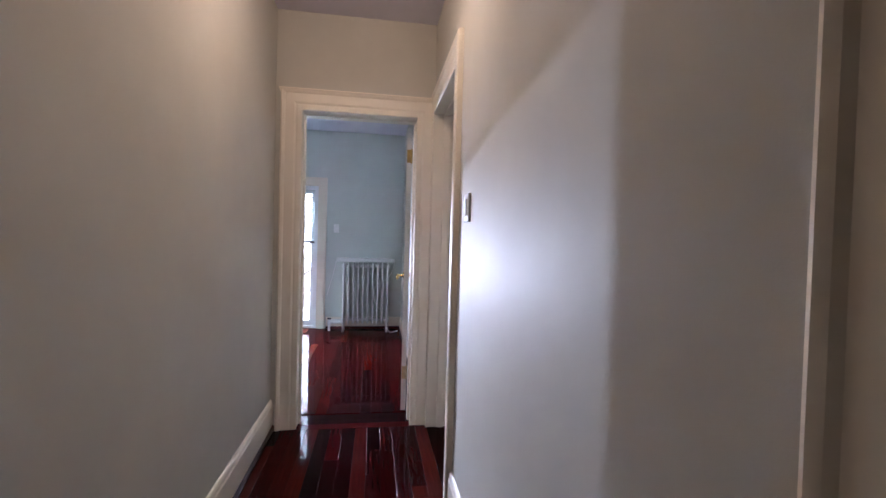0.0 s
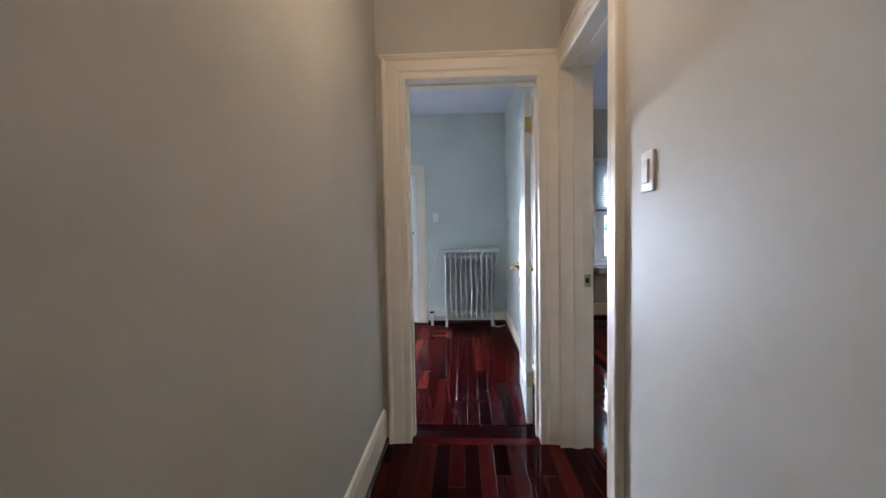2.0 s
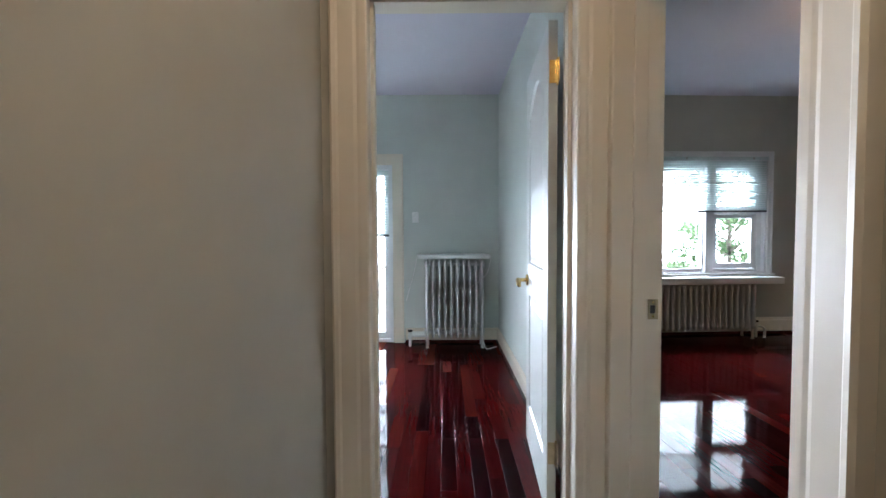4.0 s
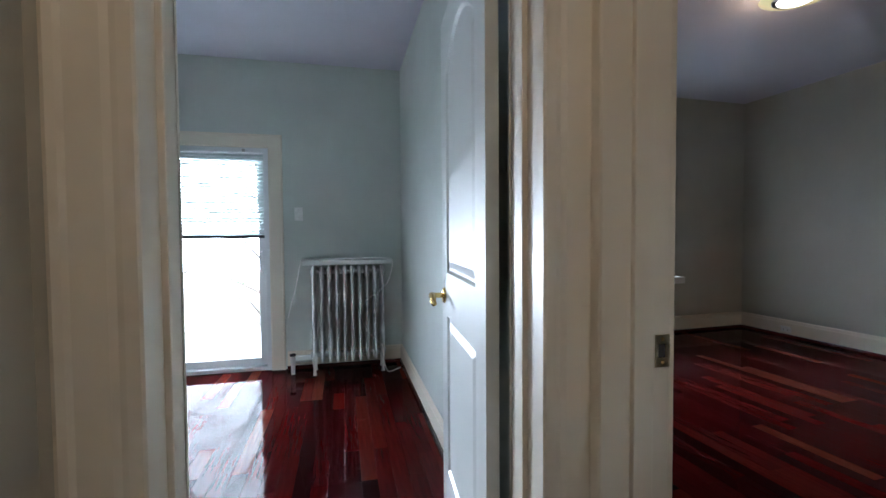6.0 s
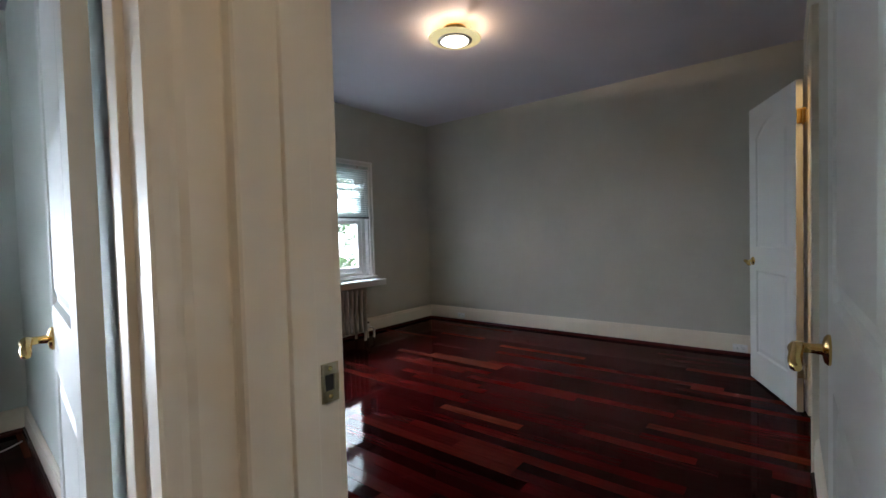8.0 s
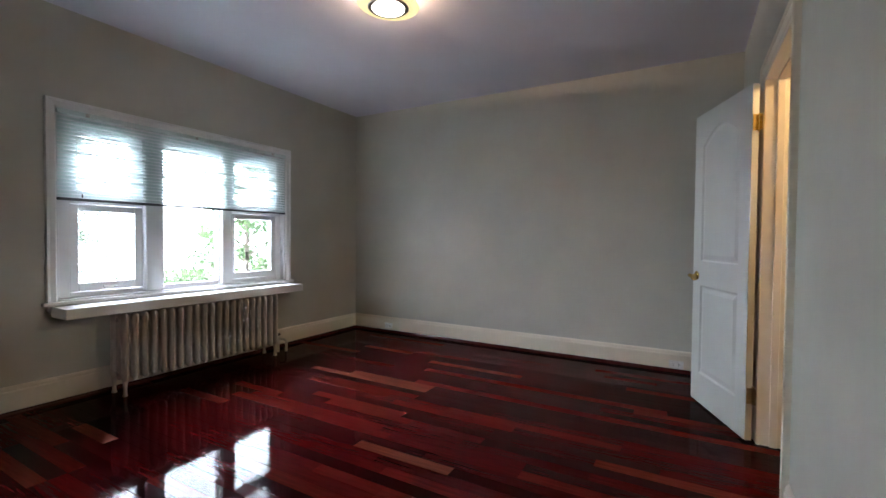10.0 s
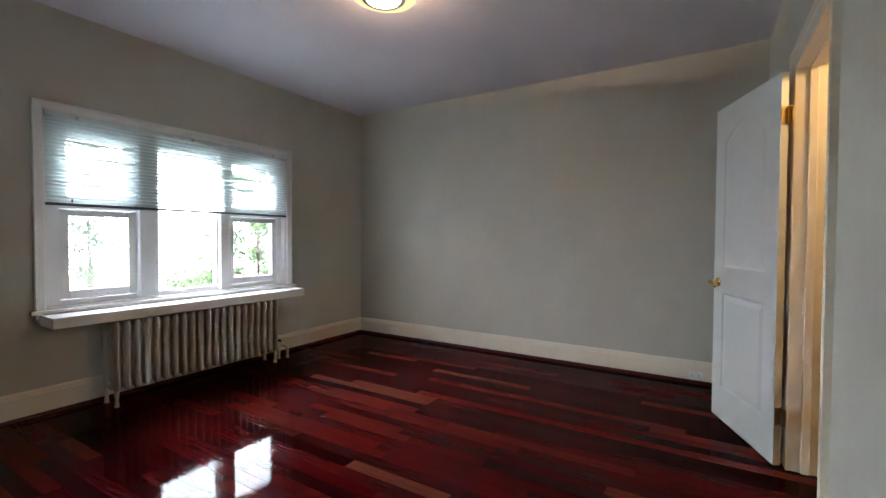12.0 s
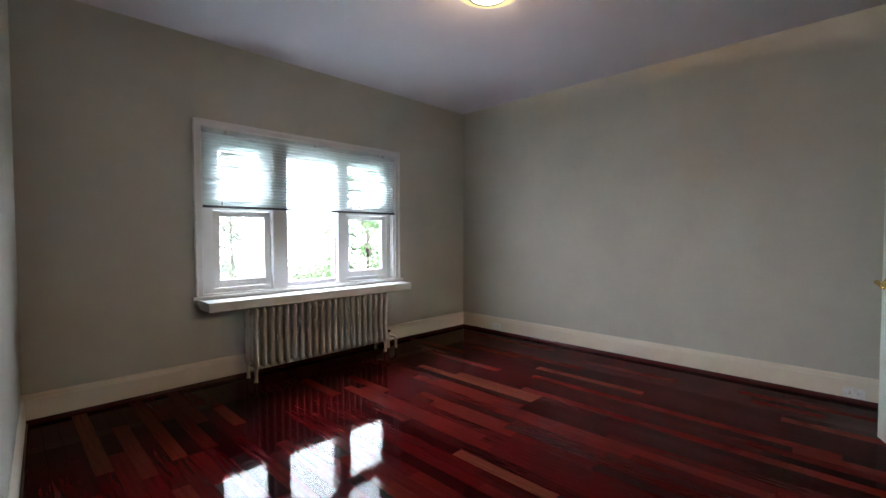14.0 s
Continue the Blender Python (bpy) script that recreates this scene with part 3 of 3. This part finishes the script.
blind("window_blind", WA + 0.004, WB - 0.004, NY - 0.002, 2.022, 1.398, 0.0255, "white aluminium blind lowered half way over the window", M_RAIL, 53, depth=0.025, rail=0.019)


# ---- radiators ----
def radiator(name, m, n, pitch, depth, h, zb, mt, label, cols=2, r=0.017):
    """A cast-iron radiator of n sections along local x, from y = 0 (front) to depth."""
    t = thing(name, m, label, "radiator")
    ys = [r + 0.004 + i * (depth - 2 * r - 0.008) / (cols - 1) for i in range(cols)]

    def section(feet):
        bm = bmesh.new()
        deep = (depth - 2 * r - 0.008) / (cols - 1) * 0.50 / r      # columns are deeper than wide and nearly meet
        prof = [(0.0, zb), (r * 0.55, zb + 0.003), (r * 0.9, zb + 0.014), (r * 1.12, zb + 0.034), (r * 1.14, zb + 0.058), (r, zb + 0.085), (r, h - 0.085),
                (r * 1.12, h - 0.06), (r * 1.14, h - 0.035), (r * 0.9, h - 0.012), (r * 0.5, h - 0.002), (0.0, h)]
        for y in ys:
            spin(bm, prof, Matrix.Translation((0, y, 0)) @ Matrix.Diagonal((1, deep, 1, 1)), 14)
        for z in (h - 0.048, zb + 0.048):
            bmesh.ops.create_cone(bm, cap_ends=True, segments=14, radius1=0.024, radius2=0.024, depth=pitch, matrix=Matrix.Translation((0, depth / 2, z)) @ pose(0, 0, 0, 0, 90, 0))
        if feet:
            for y in (ys[0], ys[-1]):
                tube(bm, [(0, y, zb + 0.06), (0, y, zb), (0, y, 0.05), (0, y, 0.018), (0, y, 0.0)], [r * 1.1, r * 1.0, r * 0.72, r * 0.85, r * 1.1], 10)
        bmesh.ops.remove_doubles(bm, verts=bm.verts, dist=0.0001)
        return mesh_of("section", bm, mt, True)
    mid, end = section(False), section(True)
    for i in range(n):
        s = new("section", end if i in (0, n - 1) else mid)
        s.parent = t
        s.matrix_local = pose(i * pitch, 0, 0)
    return t


def valve(parent, x, y, z, s, mt, wheel, long=0.1):
    """The feed pipe, valve body and hand wheel beside a radiator; s is the side it stands off to."""
    p = bmesh.new()
    tube(p, [(x, y, z), (x + s * long * 0.5, y, z), (x + s * long, y, z)], 0.014, 10)
    tube(p, [(x + s * long, y, 0.0), (x + s * long, y, z + 0.03)], [0.015, 0.017], 10)
    part("feed_pipe", p, mt, parent, smooth=True)
    b = bmesh.new()
    spin(b, [(0.0, -0.028), (0.020, -0.028), (0.024, -0.016), (0.019, 0.0), (0.024, 0.014), (0.015, 0.026), (0.009, 0.038), (0.0, 0.038)], pose(x + s * long, y, z), 14)
    part("valve_body", b, mt, parent, smooth=True)
    w = bmesh.new()
    spin(w, [(0.0, 0.036), (0.010, 0.036), (0.024, 0.040), (0.027, 0.048), (0.022, 0.056), (0.0, 0.058)], pose(x + s * long, y, z), 12)
    part("hand_wheel", w, wheel, parent, "dark valve hand wheel", True)


FRAME[0] = ROOM
rad2 = radiator("radiator", pose(3.262, 6.585, 0), 21, 0.0650, 0.20, 0.602, 0.105, M_RAD, "cream enamelled cast-iron column radiator under the window shelf", 3, 0.0165)
valve(rad2, 1.30, 0.10, 0.13, 1, M_RAD, M_DARK, 0.10)
v = bmesh.new()
tube(v, [(1.47, 0.06, 0.0), (1.47, 0.06, 0.10), (1.455, 0.08, 0.12), (1.40, 0.10, 0.13)], 0.013, 10)
part("return_pipe", v, M_RAD, rad2, smooth=True)

FRAME[0] = HALL
rad1 = radiator("radiator", pose(0.840, 6.395, 0), 10, 0.0625, 0.19, 0.905, 0.105, M_RADW, "white enamelled tall cast-iron radiator with a shelf on top", 3, 0.0148)
part("shelf", boxes((-0.085, 0.640, -0.03, 0.215, 0.915, 0.955), bevel=0.006), M_RADW, rad1, "white painted shelf on the radiator")
valve(rad1, -0.01, 0.09, 0.115, -1, M_RADW, M_DARK, 0.17)
pb = bmesh.new()
tube(pb, [(-0.02, 0.12, 0.12), (-0.16, 0.13, 0.115)], 0.03, 10)
part("pipe_wrap", pb, M_RADW, rad1, smooth=True)

# loose white cable hanging over the radiator
cb = bmesh.new()


def smooth_path(pts, n=8):
    P = [Vector(p) for p in pts]
    out = []
    for i in range(len(P) - 1):
        a, b, c, d = P[max(i - 1, 0)], P[i], P[i + 1], P[min(i + 2, len(P) - 1)]
        for k in range(n):
            t = k / n
            out.append(0.5 * ((2 * b) + (c - a) * t + (2 * a - 5 * b + 4 * c - d) * t * t + (3 * b - a - 3 * c + d) * t ** 3))
    out.append(P[-1])
    return out


ZR = 0.958
tube(cb, smooth_path([(0.61, 6.63, 0.45), (0.64, 6.60, 0.56), (0.70, 6.45, 0.75), (0.745, 6.375, 0.93), (0.765, 6.40, ZR + 0.003), (0.95, 6.48, ZR + 0.003), (1.2, 6.50, ZR + 0.003), (1.42, 6.44, ZR + 0.004),
                      (1.484, 6.39, 0.945), (1.475, 6.365, 0.86), (1.44, 6.36, 0.76), (1.36, 6.37, 0.68), (1.25, 6.372, 0.60), (1.225, 6.372, 0.50), (1.255, 6.372, 0.38), (1.34, 6.372, 0.28),
                      (1.395, 6.372, 0.22), (1.405, 6.36, 0.10), (1.43, 6.34, 0.02), (1.47, 6.36, 0.006), (1.55, 6.42, 0.012)]), 0.0048, 8)
tagged(part("cable", cb, M_PLASTIC, None, "", True), "thin white cable draped over the radiator to the floor", "cable")


# ---- patio door ----
pd = thing("door_4", pose(0, FY, 0), "white sliding glass patio door to the outside", "patio door", kind="structure")
PPROF = [(0.0, 0.0), (0.0, 0.012), (0.010, 0.018), (0.096, 0.018), (0.100, 0.026), (0.112, 0.026), (0.114, 0.0)]
part("casing", casing(-1.30, 0.471, 1.90, PPROF), M_TRIM, pd)
part("door_frame", boxes((-1.30, -1.262, 0.002, 0.18, 0.0, 1.90), (0.433, 0.471, 0.002, 0.18, 0.0, 1.90), (-1.262, 0.433, 0.002, 0.18, 1.862, 1.90), (-1.262, 0.433, 0.002, 0.18, 0.001, 0.035), bevel=0.003), M_VINYL, pd)
for a, b, y in ((-0.385, 0.430, 0.055), (-1.260, -0.345, 0.11)):
    sl = part("sliding_panel", boxes((a, a + 0.055, y, y + 0.04, 0.036, 1.860), (b - 0.055, b, y, y + 0.04, 0.036, 1.860), (a + 0.055, b - 0.055, y, y + 0.04, 0.036, 0.10), (a + 0.055, b - 0.055, y, y + 0.04, 1.80, 1.860), bevel=0.004), M_VINYL, pd)
    p = part("pane", boxes((a + 0.05, b - 0.05, y + 0.018, y + 0.022, 0.095, 1.805)), M_GLASS, sl)
    p.visible_shadow = False
hb = bmesh.new()
tube(hb, smooth_path([(0.40, 0.055, 1.02), (0.40, 0.025, 1.01), (0.395, 0.012, 0.96), (0.395, 0.012, 0.90), (0.40, 0.025, 0.85), (0.40, 0.055, 0.84)], 5), 0.008, 8)
part("pull_handle", hb, M_VINYL, pd, "white pull handle", True)
FRAME[0] = HALL
blind("patio_blind", -1.255, 0.428, FY + 0.022, 1.895, 1.140, 0.0265, "white aluminium blind lowered half way over the patio door", M_RAIL, 50, depth=0.026, rail=0.024)


# ---- small fittings ----
def wall_plate(name, m, label, category, kind):
    t = thing(name, m, label, category)
    part("plate", boxes((-0.035, 0.035, -0.006, 0, -0.0575, 0.0575), bevel=0.003), M_PLASTIC, t)
    if kind == "rocker":
        part("rocker", boxes((-0.017, 0.017, -0.010, -0.0055, -0.033, 0.033), bevel=0.002), M_PLASTIC, t)
    elif kind == "toggle":
        part("toggle", boxes((-0.005, 0.005, -0.016, -0.0055, -0.004, 0.014), bevel=0.002), M_PLASTIC, t)
    else:
        for s in (-0.021, 0.021):
            b = bmesh.new()
            box(b, -0.017, 0.017, -0.0078, -0.0055, s - 0.015, s + 0.015, 0.002, 1)
            f = part("socket", b, M_PLASTIC, t)
            part("slots", boxes((-0.008, -0.0055, -0.0083, -0.0070, s - 0.005, s + 0.006), (0.0055, 0.008, -0.0083, -0.0070, s - 0.005, s + 0.006)), M_DARK, f)
    return t


FRAME[0] = HALL
sw = wall_plate("light_switch", Matrix.Translation((EX, 2.385, 1.362)) @ pose(0, 0, 0, 0, 0, -90) @ Matrix.Diagonal((1.15, 1.6, 1.0, 1)), "white rocker light switch on the hallway wall", "light switch", "rocker")
wall_plate("light_switch", pose(0.712, FY, 1.345), "white light switch beside the patio door", "light switch", "toggle")
FRAME[0] = ROOM
for y, z in ((3.176, 0.070), (6.30, 0.082)):
    wall_plate("outlet", Matrix.Translation((REX - 0.019, y, z)) @ pose(0, 0, 0, 0, 0, -90) @ pose(0, 0, 0, 0, 90, 0), "white duplex outlet set in the baseboard", "outlet", "outlet")["group"] = "baseboard outlets"


def ceiling_lamp(name, m, label, tilt=0.0):
    t = thing(name, m, label, "ceiling light")
    b = bmesh.new()
    spin(b, [(0.0, 0.0), (0.085, 0.0), (0.090, -0.012), (0.082, -0.030), (0.070, -0.034), (0.0, -0.034)], n=32)
    part("base", b, M_BRASS, t, "polished brass base", True)
    g = bmesh.new()
    spin(g, [(0.105, -0.060), (0.150, -0.058), (0.192, -0.072), (0.196, -0.079), (0.190, -0.084), (0.150, -0.088), (0.105, -0.088)], Matrix.Translation((0, 0, -0.074)) @ pose(0, 0, 0, tilt, 0, 0) @ Matrix.Translation((0, 0, 0.074)), 48)
    part("glass_saucer", g, M_FIXGLASS, t, "frosted yellow glass saucer", True)
    r = bmesh.new()
    spin(r, [(0.098, -0.086), (0.125, -0.088), (0.130, -0.094), (0.120, -0.101), (0.100, -0.099)], n=48)
    part("ring", r, M_STEEL, t, "brushed metal ring", True)
    d = bmesh.new()
    spin(d, [(0.0, -0.090), (0.106, -0.090), (0.104, -0.100), (0.080, -0.112), (0.045, -0.119), (0.0, -0.121)], n=40)
    part("diffuser", d, M_BULB, t, "glowing white glass diffuser", True)
    for k in range(3):
        a = 2.1 * k
        s = bmesh.new()
        tube(s, [(0.07 * math.cos(a), 0.07 * math.sin(a), -0.03), (0.115 * math.cos(a), 0.115 * math.sin(a), -0.066)], 0.004, 6)
        part("arm", s, M_BRASS, t, smooth=True)
    return t


FRAME[0] = ROOM
ceiling_lamp("ceiling_light", pose(3.936, 4.784, RZ), "lit flush ceiling light with a frosted glass saucer", 3.0)


FRAME[0] = HALL
ceiling_lamp("ceiling_light", pose(1.08, 2.30, HZ), "lit flush ceiling light on the hallway ceiling")

# a closed door further back in the hallway
back = door_frame("door_frame_back", -0.84, -0.08, 2.045, 0.07, rm, "white painted door frame in the hallway wall", both=False)
panel_door("door_5", Matrix.Translation((EX + 0.030, 0.084, 0.012)) @ pose(0, 0, 0, 0, 0, 90) @ Matrix.Translation((0, -0.035, 0)), 0.752, 2.02, 0.035,
           "white moulded two-panel door, closed, in the hallway wall", [], (1,))
FRAME[0] = ROOM


# ---- floors: boards laid one by one ----
PW = 0.0765
BOARD = {}


def board_mesh(units, width):
    key = (units, round(width, 4))
    if key not in BOARD:
        bm = bmesh.new()
        w, l = width - 0.0007, units * 0.1 - 0.0007
        lo, hi, c = -0.016, 0.0, 0.0005
        r = []
        for z, d in ((lo, 0.0), (hi - c * 0.8, 0.0), (hi, c)):
            r.append([bm.verts.new(p) for p in ((d, d, z), (w - d, d, z), (w - d, l - d, z), (d, l - d, z))])
        for a, b in zip(r, r[1:]):
            for i in range(4):
                bm.faces.new((a[i], a[(i + 1) % 4], b[(i + 1) % 4], b[i]))
        bm.faces.new(r[-1])
        BOARD[key] = mesh_of("board", bm, M_WOOD)
    return BOARD[key]


def plank_floor(name, x0, x1, y0, y1, label, seed, shortest=3, longest=12):
    sub = structure(name, boxes((x0, x1, y0, y1, -0.12, -0.017)), M_SUB, label, "floor")
    rng = random.Random(seed)
    total = round((y1 - y0) / 0.1)
    rows = int((x1 - x0) / PW) + 1
    for i in range(rows):
        w = min(PW, x1 - x0 - i * PW)
        if w < 0.01:
            continue
        u = 0
        first = rng.randint(2, longest)
        while u < total:
            n = first if u == 0 else rng.randint(shortest, longest)
            n = min(n, total - u)
            if total - u - n < 2:
                n = total - u
            ob = new("board", board_mesh(n, w))
            ob.parent = sub
            ob.matrix_local = pose(x0 + i * PW, y0 + u * 0.1, rng.uniform(-0.0004, 0.0), rng.uniform(-0.03, 0.03), rng.uniform(-0.06, 0.06), 0)
            u += n
    return sub


FRAME[0] = HALL
plank_floor("floor_hall", WX, EX + 0.005, -1.6, 3.5, "glossy dark cherry board floor of the hallway", 3)
plank_floor("floor_far", -1.6, EX, 3.75, FY + 0.05, "glossy dark cherry board floor of the far room", 8)
th = structure("threshold", boxes((0.60, 1.60, 3.5, 3.75, -0.12, -0.017)), M_SUB, "cherry threshold boards laid across the doorway", "threshold")
for i in range(3):
    b = new("board", board_mesh(10, PW))
    b.parent = th
    b.matrix_local = Matrix.Translation((1.60, 3.501 + i * PW, 0)) @ pose(0, 0, 0, 0, 0, 90)
FRAME[0] = ROOM
plank_floor("floor_bedroom", 1.765, REX, 2.60, NY + 0.052, "glossy dark cherry board floor of the bedroom", 21, 4, 12)
ts = structure("threshold_bedroom", boxes((1.55, 1.7649, 2.64, 3.56, -0.12, -0.017)), M_SUB, "cherry threshold boards in the bedroom doorway", "threshold")
for i in range(2):
    b = new("board", board_mesh(9, PW + 0.02))
    b.parent = ts
    b.matrix_local = pose(1.557 + i * (PW + 0.02), 2.65, -0.0003)

# ---- outside ----
FRAME[0] = ROOM
structure("ground", boxes((-400, 400, -400, 400, -3.22, -3.2)), M_GRASS, "pale gravel yard round the house", "ground")
FRAME[0] = HALL
structure("balcony", boxes((-3, 1.4, FY + 0.2, 8.6, -0.22, -0.06)), M_CONCRETE, "pale concrete balcony outside the sliding door", "balcony")
FRAME[0] = ROOM


def tree(m, h, spread, leaves, lmat, label, conifer=False, seed=1, trunk=0.12):
    t = thing("tree", m, label, "tree")
    rng = random.Random(seed)
    tb = bmesh.new()
    tube(tb, [(0, 0, -0.1), (0.03, 0.02, h * 0.3), (-0.02, 0.05, h * 0.6), (0.03, 0.0, h)], [trunk, trunk * 0.8, trunk * 0.5, trunk * 0.1], 9)
    tips = []
    nl = 26
    for i in range(nl):
        f = 0.18 + 0.8 * i / nl
        a = i * 2.399 + rng.uniform(-0.4, 0.4)
        r = spread * ((1.05 - f) if conifer else (0.55 + 0.45 * math.sin(math.pi * f))) * rng.uniform(0.7, 1.1)
        up = -0.1 if conifer else 0.5
        p0 = Vector((0, 0, h * f))
        p1 = p0 + Vector((math.cos(a) * r * 0.5, math.sin(a) * r * 0.5, r * up * 0.6 + rng.uniform(-0.1, 0.1)))
        p2 = p0 + Vector((math.cos(a) * r, math.sin(a) * r, r * up + rng.uniform(-0.2, 0.2)))
        tube(tb, [p0, p1, p2], [trunk * 0.3, trunk * 0.18, trunk * 0.05], 5)
        tips.append((p0, p1, p2))
    part("trunk", tb, M_BARK, t, smooth=True)
    vs, fs = [], []
    for i in range(leaves):
        p0, p1, p2 = rng.choice(tips)
        f = rng.uniform(0.25, 1.08)
        c = p0.lerp(p1, f * 2) if f < 0.5 else p1.lerp(p2, f * 2 - 1)
        c = c + Vector((rng.gauss(0, 0.16), rng.gauss(0, 0.16), rng.gauss(0, 0.13))) * (1.5 if conifer else 1.0)
        s = rng.uniform(0.03, 0.065) if conifer else rng.uniform(0.035, 0.085)
        q = Euler((rng.uniform(-1, 1), rng.uniform(-1, 1), rng.uniform(0, 6.28))).to_matrix()
        k = len(vs)
        vs += [c + q @ Vector(p) * s for p in ((-1, 0, 0), (0, -0.45, 0.1), (1, 0, 0), (0, 0.45, 0.1))]
        fs.append((k, k + 1, k + 2, k + 3))
    if leaves:
        me = bpy.data.meshes.new("crown")
        me.from_pydata(vs, [], fs)
        me.materials.append(lmat)
        c = new("crown", me)
        c.parent = t
    return t


tree(pose(9.7, 14.0, -3.2), 6.6, 1.7, 16000, M_LEAF, "leafy green garden tree outside the window", seed=4)
tree(pose(8.1, 14.5, -3.2), 3.5, 1.2, 5000, M_LEAF, "low green shrub outside the window", seed=6, trunk=0.05)
tree(pose(7.5, 19.0, -3.2), 8.8, 2.1, 20000, M_NEEDLE, "tall conifer beyond the window", True, 9)
tree(pose(5.0, 13.0, -3.2), 6.6, 1.9, 60, M_LEAF, "bare branching tree outside the window", seed=12, trunk=0.07)
tree(HALL @ pose(-3.3, 13.4, -3.2), 9.0, 2.6, 300, M_LEAF, "bare branching tree beyond the balcony", seed=15, trunk=0.13)
tree(HALL @ pose(-1.0, 14.6, -3.2), 9.5, 2.4, 200, M_LEAF, "bare branching tree beyond the balcony", seed=19, trunk=0.12)
# emissive panel added in place of the bright sky; its glow lights the rooms
m_b, nt_b, bs_b = mat("backdrop_glow")
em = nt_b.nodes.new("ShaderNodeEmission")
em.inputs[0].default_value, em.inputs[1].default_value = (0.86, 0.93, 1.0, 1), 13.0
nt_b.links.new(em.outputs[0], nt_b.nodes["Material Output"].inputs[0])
structure("backdrop", boxes((-60, 80, 62, 62.2, -3.2, 80)), m_b, "glowing panel standing in for the bright hazy sky and distance", "backdrop")
wire = bmesh.new()
tube(wire, [(-4, 11.0, 0.9), (2, 11.0, 1.25), (4, 11.2, 1.75), (8, 11.6, 2.7), (14, 12, 4.4)], 0.012, 6)
tagged(part("overhead_cable", wire, M_DARK), "thin dark overhead cable outside the window", "cable")
